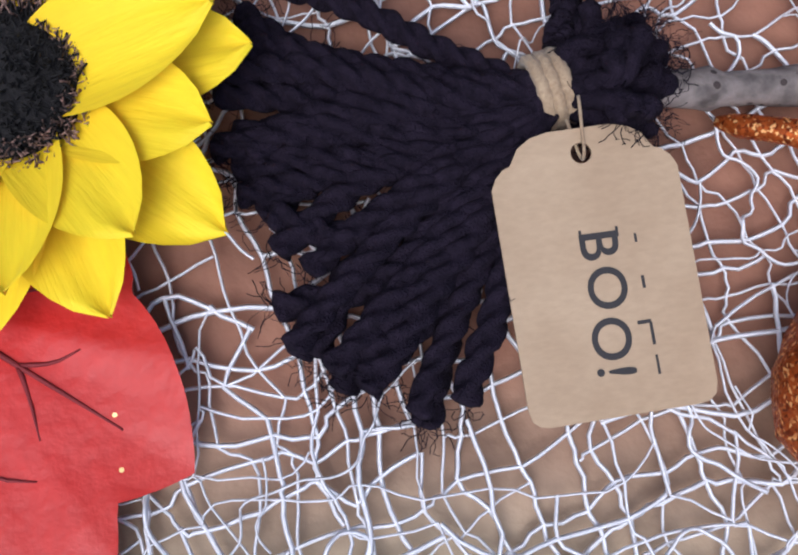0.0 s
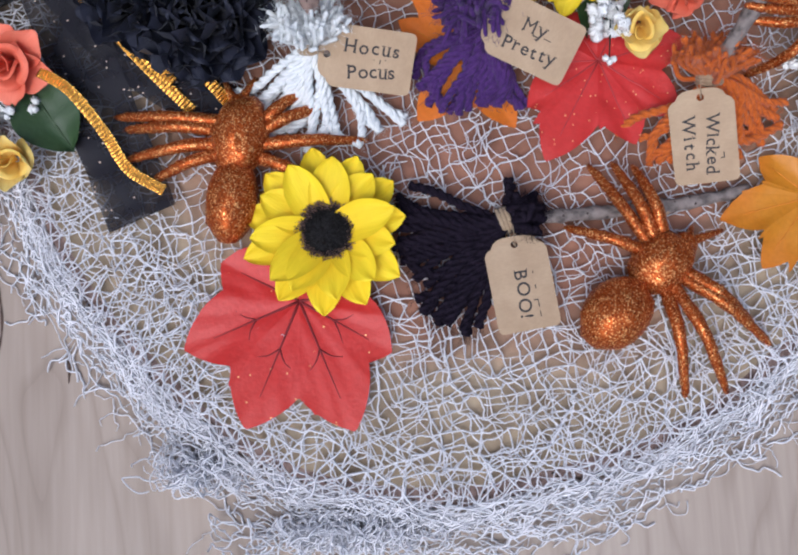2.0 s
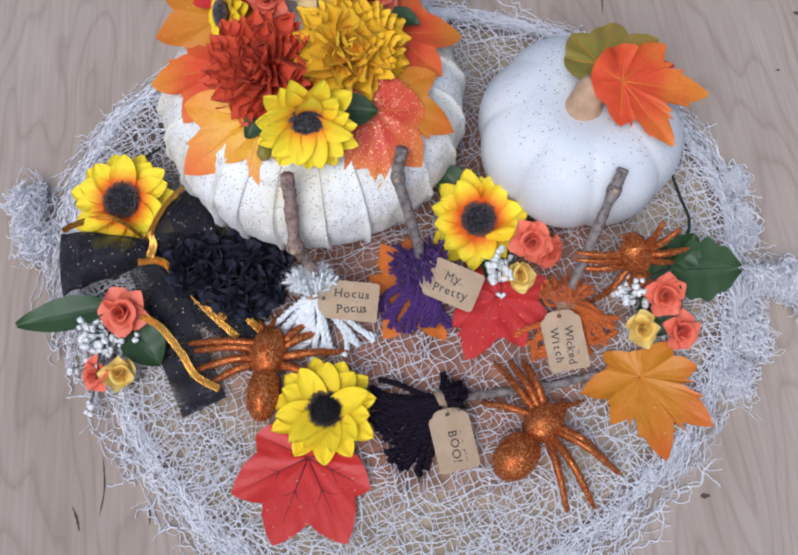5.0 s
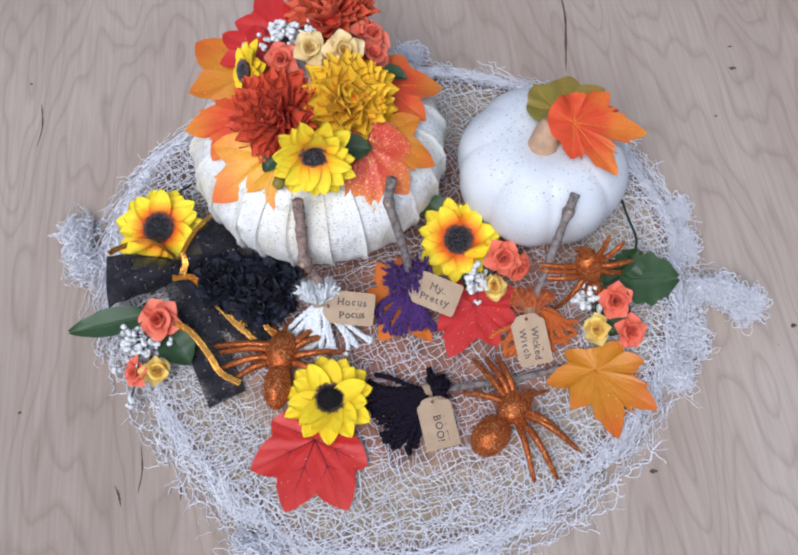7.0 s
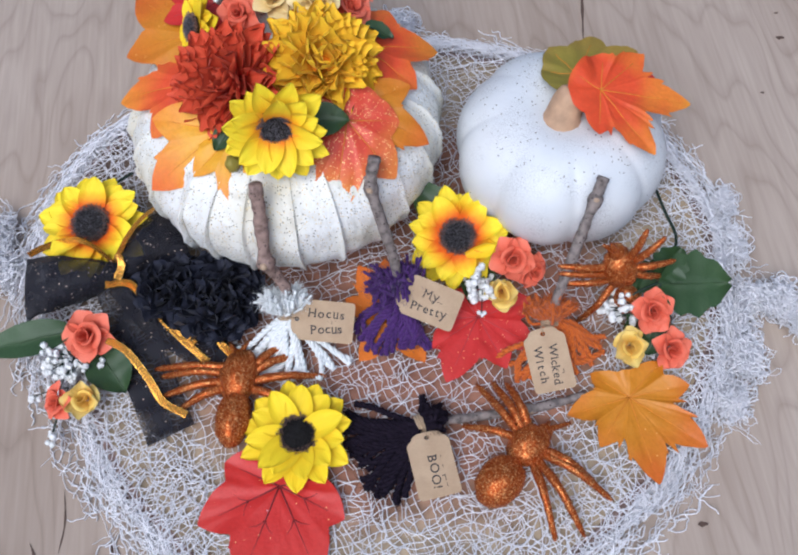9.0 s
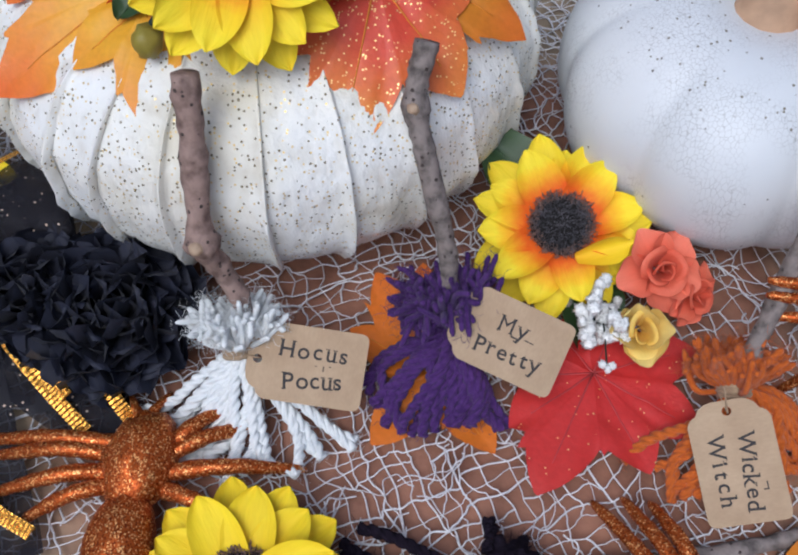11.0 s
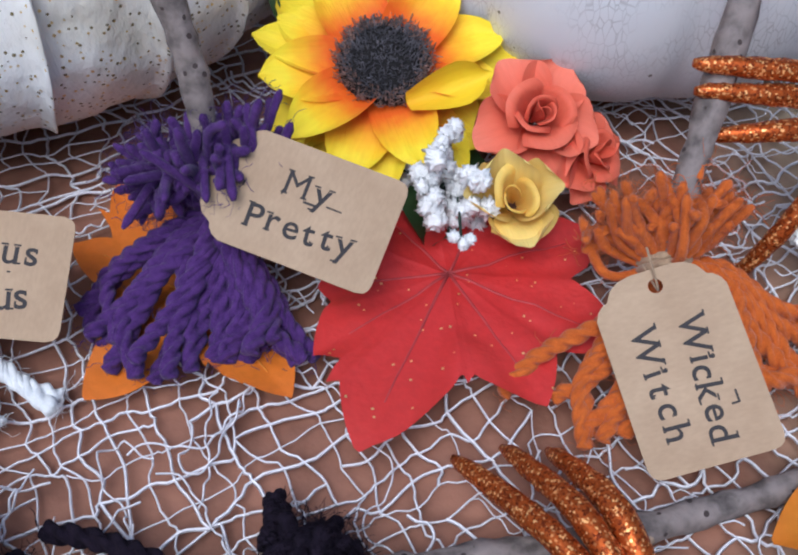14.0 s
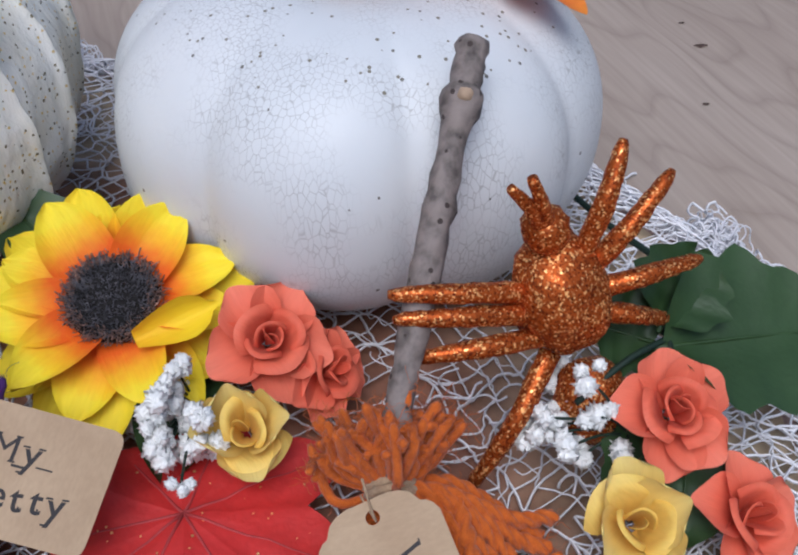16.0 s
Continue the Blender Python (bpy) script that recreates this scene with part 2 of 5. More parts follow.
M_INK = plain("black_ink", (0.035, 0.03, 0.03), 0.7, scale=2500, spread=0.6)
M_JUTE = fabric("jute_twine", (0.30, 0.20, 0.12), (0.47, 0.35, 0.22), 1500, 0.9, 0.6, 0.2, 300)
M_BLACKYARN = fabric("black_yarn", (0.005, 0.0035, 0.007), (0.022, 0.015, 0.027), 2600, 0.95, 0.8, 0.0, 500)
M_WHITEYARN = fabric("white_yarn", (0.74, 0.77, 0.78), (0.84, 0.85, 0.82), 2600, 0.9, 0.5, 0.2, 500)
M_PURPLEYARN = fabric("purple_yarn", (0.036, 0.012, 0.078), (0.105, 0.042, 0.190), 2600, 0.95, 0.45, 0.12, 500)
M_RUSTYARN = fabric("rust_yarn", (0.40, 0.080, 0.012), (0.64, 0.155, 0.022), 2600, 0.9, 0.45, 0.2, 500)
M_SUNPETAL = petal_mat("sunflower_petal", (0.86, 0.50, 0.004), (0.90, 0.63, 0.005), (0.92, 0.69, 0.010), 0.030)
M_SUNPETAL2 = petal_mat("two_tone_sunflower_petal", (0.82, 0.13, 0.004), (0.93, 0.58, 0.006), (0.94, 0.74, 0.02), 0.032, 0.86, 0.56)
M_SUNPETAL3 = petal_mat("topper_sunflower_petal", (0.86, 0.24, 0.004), (0.93, 0.62, 0.006), (0.94, 0.74, 0.02), 0.032, 0.66, 0.42)
M_DISC = plain("sunflower_disc", (0.010, 0.008, 0.008), 0.95, scale=900, spread=0.6, relief=1.0)
M_RIM = plain("sunflower_seed_rim", (0.36, 0.22, 0.175), 0.95, scale=900, spread=1.0, relief=1.0)
M_FUZZ = plain("charcoal_plush", (0.15, 0.14, 0.155), 0.95, scale=300, spread=0.9)
M_CORAL = petal_mat("coral_rose_petal", (0.70, 0.11, 0.055), (0.79, 0.17, 0.095), (0.83, 0.235, 0.145), 0.02)
M_BUTTER = petal_mat("butter_rose_petal", (0.80, 0.50, 0.08), (0.86, 0.62, 0.15), (0.88, 0.70, 0.24), 0.02)
M_CREAM = petal_mat("cream_rose_petal", (0.72, 0.47, 0.13), (0.82, 0.62, 0.27), (0.86, 0.70, 0.38), 0.02)
M_REDMUM = petal_mat("brick_red_mum_petal", (0.30, 0.014, 0.008), (0.52, 0.032, 0.014), (0.68, 0.09, 0.035), 0.022)
M_GOLDMUM = petal_mat("golden_mum_petal", (0.90, 0.36, 0.004), (0.95, 0.50, 0.008), (0.95, 0.60, 0.02), 0.022)
M_ORANGEMUM = petal_mat("orange_red_mum_petal", (0.40, 0.018, 0.010), (0.62, 0.05, 0.02), (0.76, 0.14, 0.06), 0.022)
# black petals: the lighter blue tip paints their sheen into the colour
M_BLACKPETAL = petal_mat("black_carnation_petal", (0.005, 0.005, 0.009), (0.008, 0.008, 0.014), (0.020, 0.022, 0.038), 0.028)
M_LEAFRED = leaf_mat("red_maple_leaf", (0.56, 0.020, 0.013), (0.57, 0.030, 0.018), 0.06, 0.004)
M_LEAFRED2 = leaf_mat("glittered_red_maple_leaf", (0.58, 0.028, 0.024), (0.58, 0.035, 0.026), 0.05, 0.03)
M_LEAFYEL = leaf_mat("golden_maple_leaf", (0.61, 0.225, 0.004), (0.63, 0.125, 0.006), 0.06, 0.004)
M_LEAFORA = leaf_mat("orange_maple_leaf", (0.82, 0.40, 0.014), (0.76, 0.15, 0.014), 0.055)
M_LEAFBURNT = leaf_mat("burnt_orange_leaf", (0.74, 0.20, 0.012), (0.74, 0.17, 0.016), 0.05)
M_LEAFTOP = leaf_mat("orange_red_leaf", (0.72, 0.075, 0.015), (0.80, 0.30, 0.02), 0.065)
M_LEAFGLIT = leaf_mat("glittered_orange_leaf", (0.68, 0.07, 0.03), (0.80, 0.32, 0.03), 0.06, 0.22)
M_LEAFOLIVE = leaf_mat("olive_leaf", (0.27, 0.22, 0.028), (0.33, 0.19, 0.03), 0.05)
M_VEIN = plain("dark_vein", (0.20, 0.016, 0.018), 0.7)
M_VEINR = plain("faded_vein", (0.42, 0.05, 0.05), 0.7)
M_VEINY = plain("brown_vein", (0.66, 0.23, 0.015), 0.7)
M_GREEN = leaf_mat("dark_green_leaf", (0.03, 0.065, 0.018), (0.045, 0.09, 0.03), 0.05)
M_WIRE = plain("green_wire", (0.012, 0.03, 0.018), 0.6)
M_BREATH = plain("white_floret", (0.88, 0.88, 0.85), 0.9, scale=2500, spread=0.12, relief=0.3)


# ---- mesh helpers ----
def build(name, verts, faces, mat, smooth=True):
    me = bpy.data.meshes.new(name)
    me.from_pydata([tuple(v) for v in verts], [], [tuple(f) for f in faces])
    me.materials.append(mat)
    if smooth:
        me.polygons.foreach_set("use_smooth", [True] * len(me.polygons))
    me.update()
    return me


def thing(name, m, label, category, group=""):
    e = new(name)
    e.empty_display_size = 0.01
    e.matrix_world = m if isinstance(m, Matrix) else Matrix.Translation(m)
    return tagged(e, label, category, group)


def part(name, me, parent, m=None, label=""):
    """A mesh under a thing, at a pose in the thing's own space."""
    ob = new(name, me)
    ob.parent = parent
    if m is not None:
        ob.matrix_basis = m
    return tagged(ob, label)


def tube(pts, radii, sides=8, ridge=0.0, plies=3, pitch=0.006, cap=True, origin=(0, 0, 0), rough=0.0, seed=0):
    """A tube along points; ridge twists plies round it, rough makes it uneven."""
    p = np.array(pts, float) - np.array(origin, float)
    n = len(p)
    r = np.full(n, radii) if np.isscalar(radii) else np.array(radii, float)
    t = np.gradient(p, axis=0)
    t /= np.linalg.norm(t, axis=1)[:, None] + 1e-12
    a = np.cross(t[0], (0.3, 0.2, 0.93))
    if np.linalg.norm(a) < 1e-3:
        a = np.cross(t[0], (1, 0, 0))
    a /= np.linalg.norm(a)
    s = np.concatenate([[0], np.cumsum(np.linalg.norm(np.diff(p, axis=0), axis=1))])
    th = np.arange(sides) * 2 * np.pi / sides
    rs = np.random.RandomState(seed)
    verts = []
    for i in range(n):
        a = a - t[i] * (a @ t[i])
        a /= np.linalg.norm(a)
        b = np.cross(t[i], a)
        k = 1 + ridge * (2.4 * np.abs(np.cos(0.5 * plies * th - np.pi * s[i] / pitch)) - 1.5)
        if rough:
            k = k * (1 + rough * (rs.rand(sides) - 0.5))
        verts.append(p[i] + r[i] * k[:, None] * (np.cos(th)[:, None] * a + np.sin(th)[:, None] * b))
    verts = np.concatenate(verts)
    faces = [(i * sides + j, i * sides + (j + 1) % sides, (i + 1) * sides + (j + 1) % sides, (i + 1) * sides + j) for i in range(n - 1) for j in range(sides)]
    if cap:
        faces += [tuple(range(sides))[::-1], tuple((n - 1) * sides + j for j in range(sides))]
    return verts, faces


def join(*pieces):
    verts, faces, k = [], [], 0
    for v, f in pieces:
        verts.append(np.asarray(v))
        faces += [tuple(i + k for i in q) for q in f]
        k += len(v)
    return np.concatenate(verts), faces


def curve(ctrl, n):
    """n points of a smooth line through the control points."""
    c = np.array(ctrl, float)
    c = np.vstack([2 * c[0] - c[1], c, 2 * c[-1] - c[-2]])
    out = []
    for u in np.linspace(0, len(ctrl) - 1 - 1e-9, n):
        i = int(u)
        f = u - i
        a, b, d, e = c[i:i + 4]
        out.append(0.5 * (2 * b + (d - a) * f + (2 * a - 5 * b + 4 * d - e) * f * f + (3 * b - a - 3 * d + e) * f ** 3))
    return np.array(out)


def blob(rx, ry, rz, seed=0, rough=0.05, nu=16, nv=10):
    """A closed, uneven rounded form."""
    v = [(0, 0, -rz)]
    for j in range(1, nv):
        q = -math.pi / 2 + math.pi * j / nv
        for i in range(nu):
            a = 2 * math.pi * i / nu
            d = Vector((math.cos(a) * math.cos(q), math.sin(a) * math.cos(q), math.sin(q)))
            k = 1 + rough * noise.noise(d * 2.3 + Vector((seed * 3.1, 0, 0)))
            v.append((d.x * rx * k, d.y * ry * k, d.z * rz * k))
    v.append((0, 0, rz))
    f = [(0, 1 + (i + 1) % nu, 1 + i) for i in range(nu)]
    f += [(1 + j * nu + i, 1 + j * nu + (i + 1) % nu, 1 + (j + 1) * nu + (i + 1) % nu, 1 + (j + 1) * nu + i) for j in range(nv - 2) for i in range(nu)]
    b = 1 + (nv - 2) * nu
    f += [(b + i, b + (i + 1) % nu, b + nu) for i in range(nu)]
    return np.array(v), f


def aim(loc, normal, spin=0):
    """A pose at loc whose z axis is the normal; its x axis keeps to the world's as far as it can."""
    z = Vector(normal).normalized()
    x = (Vector((1, 0, 0)) - z * z.x).normalized()
    m = Matrix((x, z.cross(x), z)).transposed().to_4x4()
    m.translation = loc
    return m @ pose(0, 0, 0, 0, 0, spin)



# ---- the large structure ----
TABLE_Z = -0.026
BOARD = Vector((-0.048, 0.006, 0))
RX, RY = 0.262, 0.234


RIM_AT = (-180, -169, -157, -136, -130, -110, -90, -48, -26, 0, 7, 19, 27, 38, 48, 58, 71, 90, 110, 125, 135, 144, 154, 168, 180)
RIM = (0.92, 0.84, 0.85, 0.89, 0.91, 0.99, 1.02, 0.99, 1.01, 1.06, 1.09, 1.10, 1.13, 1.16, 1.15, 1.14, 1.13, 1.14, 1.14, 1.14, 1.13, 1.12, 1.07, 0.97, 0.92)


def rim(a):
    """The slice's uneven radius in the direction a."""
    d = (math.degrees(a) + 180) % 360 - 180
    return float(np.interp(d, RIM_AT, RIM)) / math.hypot(math.cos(a) / RX, math.sin(a) / RY)


def slab(x0, y0, x1, y1, z0, z1):
    v = [(x, y, z) for z in (z0, z1) for x, y in ((x0, y0), (x1, y0), (x1, y1), (x0, y1))]
    return np.array(v), [(3, 2, 1, 0), (4, 5, 6, 7), (0, 1, 5, 4), (1, 2, 6, 5), (2, 3, 7, 6), (3, 0, 4, 7)]


floor = new("floor", build("floor", *slab(-6, -6, 6, 6, -0.82, -0.78), M_FLOOR, False))
tagged(floor, "dark floor far below the table", "floor", kind="structure")
table = thing("table", (0, 0, TABLE_Z), "pale maple veneer table top with dark knots and cracks", "table")
part("tabletop", build("tabletop", *slab(-0.95, -0.75, 0.62, 0.62, -0.03, 0), M_TABLE, False), table)
for lx, ly in ((-0.88, -0.68), (0.55, -0.68), (-0.88, 0.55), (0.55, 0.55)):
    part("leg", build("leg", *slab(lx - 0.03, ly - 0.03, lx + 0.03, ly + 0.03, -0.754, -0.03), M_TABLE, False), table)


def crack(pts, width):
    c = curve(pts, 16)
    v, f = [], []
    for i, p in enumerate(c):
        w = width * math.sin(math.pi * (i + 0.3) / 16.3) * random.uniform(0.4, 1.2)
        v += [(p[0] - w, p[1], 0.0005), (p[0] + w, p[1] + w * 0.3, 0.0005)]
        if i:
            f.append((2 * i - 2, 2 * i - 1, 2 * i + 1, 2 * i))
    return build("crack", v, f, M_CRACK, False)


for pts, w in ((((0.192, 0.41), (0.192, 0.345), (0.185, 0.30), (0.178, 0.262)), 0.0016),
               (((-0.280, -0.100), (-0.2785, -0.125), (-0.282, -0.146)), 0.0007),
               (((-0.303, -0.136), (-0.299, -0.146), (-0.297, -0.156)), 0.0011),
               (((-0.245, -0.138), (-0.2435, -0.147), (-0.244, -0.157)), 0.0010),
               (((-0.399, 0.24), (-0.394, 0.27), (-0.397, 0.30)), 0.0010)):
    part("crack", crack(pts, w), table, label="dark crack in the veneer")


def knot(x, y, r):
    n = 10
    v = [(x, y, 0.0006)] + [(x + r * random.uniform(0.5, 1.3) * math.cos(6.283 * i / n) * 1.5, y + r * random.uniform(0.5, 1.2) * math.sin(6.283 * i / n), 0.0005) for i in range(n)]
    part("knot", build("knot", v, [(0, 1 + i, 1 + (i + 1) % n) for i in range(n)], M_CRACK, False), table, label="small dark knot")


for x, y, r in ((0.1715, -0.1805, 0.0022), (0.3545, 0.2405, 0.003), (0.36, 0.27, 0.0016), (0.3215, 0.1815, 0.0014), (-0.394, -0.057, 0.0016), (-0.31, -0.235, 0.002), (0.331, -0.061, 0.0022), (-0.41, 0.33, 0.0016), (0.22, 0.37, 0.0012)):
    knot(x, y, r)

board = thing("log_slice", (BOARD.x, BOARD.y, TABLE_Z), "round rustic wood slice with dark bark under white gauze", "wood slice")
bv, bf, NB = [], [], 96
for r, z in ((0.0, 0.026), (0.4, 0.026), (0.8, 0.0255), (0.955, 0.025), (0.985, 0.022), (1.0, 0.012), (0.99, 0.0)):
    for i in range(NB):
        a = 2 * math.pi * i / NB
        k = r * (1 + 0.012 * noise.noise((2 * math.cos(a), 2 * math.sin(a), 0.3)))
        bv.append((rim(a) * k * math.cos(a), rim(a) * k * math.sin(a), z - 0.0008))
for j in range(6):
    for i in range(NB):
        bf.append((j * NB + i, j * NB + (i + 1) % NB, (j + 1) * NB + (i + 1) % NB, (j + 1) * NB + i))
part("slice", build("slice", bv, bf[:3 * NB], M_SLICE), board)
part("bark", build("bark", bv, bf[3 * NB:], M_BARK_BROWN), board, label="dark rough bark edge")

# ---- the gauze cloth ----
cloth = thing("gauze_cloth", (0, 0, 0), "white creepy gauze netting draped over the wood slice, frayed edges", "cloth")


def drape(x, y, lift):
    """Where a point of the flat cloth comes to lie."""
    dx, dy = x - BOARD.x, y - BOARD.y
    s = math.hypot(dx, dy)
    a = math.atan2(dy, dx)
    edge = rim(a)
    top = 0.0015 + lift + 0.0012 * noise.noise((x * 30, y * 30, lift * 900))
    over = s - edge + 0.006
    if over <= 0:
        return x, y, top
    wave = 0.5 + 0.5 * noise.noise((math.cos(a) * 7, math.sin(a) * 7, 2.0 + lift * 500))
    flare = 0.006 + 0.012 * wave
    if over < 0.03:
        u = over / 0.03
        r = edge - 0.006 + flare * math.sin(u * 1.57)
        z = top - 0.024 * u * u
    else:
        u = over - 0.03
        r = edge - 0.006 + flare + u * (0.35 + 0.4 * wave)
        z = top - 0.024 + 0.006 * wave * abs(math.sin(u * 200 + a * 9))
    r += 0.002 * noise.noise((x * 90, y * 90, 1))
    return BOARD.x + r * math.cos(a), BOARD.y + r * math.sin(a), max(z, TABLE_Z + 0.001 + lift)


def strands(lines, radius):
    """Many thin three-sided threads in one mesh; lines is a list of arrays of points."""
    verts, faces, k = [], [], 0
    ang = np.array([1.57, 3.665, 5.76])
    ca, sa = np.cos(ang), np.sin(ang)
    for p in lines:
        n = len(p)
        t = np.gradient(p, axis=0)
        t /= np.linalg.norm(t, axis=1)[:, None] + 1e-12
        side = np.stack([t[:, 1], -t[:, 0], np.zeros(n)], 1)
        side /= np.linalg.norm(side, axis=1)[:, None] + 1e-9
        up = np.cross(side, t)
        r = radius * np.random.uniform(0.55, 1.5)
        verts.append((p[:, None, :] + r * (ca[None, :, None] * side[:, None, :] + sa[None, :, None] * up[:, None, :])).reshape(-1, 3))
        for i in range(n - 1):
            b = k + 3 * i
            faces += [(b, b + 1, b + 4, b + 3), (b + 1, b + 2, b + 5, b + 4), (b + 2, b, b + 3, b + 5)]
        k += 3 * n
    return np.concatenate(verts), faces


def net(cell, turn, lift, radius, jitter, drop, reach, keep=None):
    """An open weave: two families of threads that meet in shared, uneven knots."""
    half = 0.42
    n = int(2 * half / cell)
    c, s = math.cos(turn), math.sin(turn)
    P = np.zeros((n, n, 3))
    inside = np.zeros((n, n), bool)
    for i in range(n):
        for j in range(n):
            u, v = -half + i * cell, -half + j * cell
            big = noise.noise_vector((u * 14, v * 14, turn * 9)) * cell * 1.6
            mid = noise.noise_vector((u * 55, v * 55, 4 + turn)) * cell * 0.9
            u2 = u + big.x + mid.x + random.gauss(0, jitter) * cell
            v2 = v + big.y + mid.y + random.gauss(0, jitter) * cell
            x, y = BOARD.x + c * u2 - s * v2, BOARD.y + s * u2 + c * v2
            a = math.atan2(y - BOARD.y, x - BOARD.x)
            lim = rim(a) + reach * (0.75 + 0.6 * noise.noise((math.cos(a) * 4, math.sin(a) * 4, 7)))
            inside[i, j] = math.hypot(x - BOARD.x, y - BOARD.y) < lim and (keep is None or keep(x, y))
            if inside[i, j]:
                P[i, j] = drape(x, y, lift + random.uniform(0, 0.0006))
    lines = []
    for fam in (0, 1):
        Q, I = (P, inside) if fam == 0 else (P.transpose(1, 0, 2), inside.T)
        for i in range(n):
            run = []
            for j in range(n):
                if I[i, j]:
                    run.append(Q[i, j])
                if (not I[i, j] or j == n - 1 or random.random() < drop) and run:
                    if len(run) > 1:
                        q = np.array(run)
                        lines.append(curve(q, 3 * len(q) - 2) + np.random.normal(0, 0.00022, (3 * len(q) - 2, 3)) * (1, 1, 0.3))
                    run = [] if not I[i, j] else run[-1:] if random.random() < 0.3 else []
    return strands(lines, radius)


part("weave", build("weave", *net(0.0060, 0.35, 0.0003, 0.00039, 0.19, 0.045, 0.040), M_NET), cloth)
part("weave", build("weave", *net(0.0080, 0.10, 0.0012, 0.00040, 0.22, 0.10, 0.036, lambda x, y: y < -0.13 + 0.03 * noise.noise((x * 20, 0, 0)) or math.hypot(x - BOARD.x, y - BOARD.y) / rim(math.atan2(y - BOARD.y, x - BOARD.x)) > 0.70), M_NET), cloth)
part("weave", build("weave", *net(0.0062, 0.95, 0.0018, 0.00042, 0.22, 0.10, 0.042,
     lambda x, y: math.hypot(x - BOARD.x, y - BOARD.y) / rim(math.atan2(y - BOARD.y, x - BOARD.x)) > 0.82 + 0.12 * noise.noise((x * 12, y * 12, 0)) and not (y > 0.05 and x > -0.2 and x < 0.15)), M_NET), cloth)


def loose(count, seed):
    """Single threads that have slipped out of the weave and wander over it."""
    rs = np.random.RandomState(seed)
    lines = []
    for _ in range(count):
        a, q, d = rs.uniform(0, 6.283), math.sqrt(rs.uniform(0, 1)), rs.uniform(0, 6.283)
        x, y = BOARD.x + q * RX * math.cos(a), BOARD.y + q * RY * math.sin(a)
        pts = []
        for _ in range(rs.randint(6, 22)):
            d += rs.normal(0, 0.5)
            x, y = x + 0.0026 * math.cos(d), y + 0.0026 * math.sin(d)
            pts.append(drape(x, y, 0.0016 + 0.0016 * abs(rs.normal())))
        lines.append(curve(pts, 2 * len(pts)))
    return strands(lines, 0.00034)


part("loose_thread", build("loose_thread", *loose(420, 3), M_NET), cloth, label="stray gauze threads")


def tangle(cx, cy, cz, rx, ry, rz, count, length, seed):
    """A loose heap of curling threads."""
    rs = np.random.RandomState(seed)
    lines = []
    for _ in range(count):
        p = rs.normal(0, 0.42, 3)
        d = rs.normal(0, 1, 3)
        pts = []
        for _ in range(int(length / 0.0035)):
            d = d + rs.normal(0, 0.55, 3) - 0.35 * p
            d /= np.linalg.norm(d)
            p = p + d * 0.0035 / np.array((rx, ry, rz)) * 0.8
            q = np.array((cx, cy, cz)) + p * (rx, ry, rz)
            q[2] = max(q[2], TABLE_Z + 0.0008)
            pts.append(q)
        lines.append(curve(pts, 2 * len(pts)))
    return strands(lines, 0.00045)


heap = []
for cx, cy, rx, ry, rz, cnt, sd in ((0.287, -0.040, 0.017, 0.017, 0.013, 170, 1), (0.270, -0.024, 0.017, 0.013, 0.013, 150, 2), (0.248, -0.018, 0.017, 0.012, 0.012, 110, 12), (0.232, -0.034, 0.012, 0.018, 0.010, 70, 22),
                                    (0.232, -0.066, 0.012, 0.020, 0.011, 130, 32), (0.212, -0.095, 0.012, 0.022, 0.010, 110, 42), (0.246, 0.030, 0.014, 0.026, 0.010, 100, 6), (0.252, 0.072, 0.012, 0.014, 0.008, 50, 7),
                                    (-0.344, 0.116, 0.013, 0.030, 0.013, 190, 3), (-0.335, 0.085, 0.018, 0.022, 0.010, 110, 13), (0.012, 0.302, 0.020, 0.012, 0.008, 60, 4), (-0.10, -0.240, 0.07, 0.009, 0.010, 150, 5), (-0.175, -0.205, 0.03, 0.012, 0.010, 60, 8)):
    heap.append(tangle(cx, cy, TABLE_Z + rz, rx, ry, rz, int(cnt * 1.5), 0.06, sd))
part("gather", build("gather", *join(*heap), M_NET), cloth, label="bunched heap of gauze")


def fringe():
    """The rolled hem and the frayed ends that hang off it."""
    rs = np.random.RandomState(5)
    lines = []
    for _ in range(1300):
        a = rs.uniform(0, 2 * math.pi)
        edge = rim(a)
        r = edge + (rs.normal(0.004, 0.004) if rs.rand() < 0.55 else rs.uniform(0.0, 0.028))
        pts = []
        for i in range(14):
            a += 0.0032 / 0.25 * rs.uniform(0.3, 1.6)
            r += rs.normal(0, 0.0022)
            z = TABLE_Z + 0.0015 + max(0, 0.024 - abs(r - edge) * 0.9) * rs.uniform(0.7, 1.0)
            pts.append((BOARD.x + r * math.cos(a), BOARD.y + r * math.sin(a), z))
        lines.append(curve(pts, 26))
    for _ in range(230):
        a = rs.uniform(0, 2 * math.pi)
        edge = rim(a)
        d = a + rs.normal(0, 0.7)
        p = np.array((BOARD.x + (edge + 0.016) * math.cos(a), BOARD.y + (edge + 0.016) * math.sin(a), TABLE_Z + 0.004))
        pts = []
        for i in range(rs.randint(5, 12)):
            d += rs.normal(0, 0.55)
            p = p + np.array((math.cos(d), math.sin(d), 0)) * 0.0032
            pts.append((p[0], p[1], TABLE_Z + 0.001 + abs(rs.normal(0, 0.0012))))
        lines.append(curve(pts, 2 * len(pts)))
    return strands(lines, 0.00045)


part("fringe", build("fringe", *fringe(), M_NET), cloth, label="frayed curling hem threads")


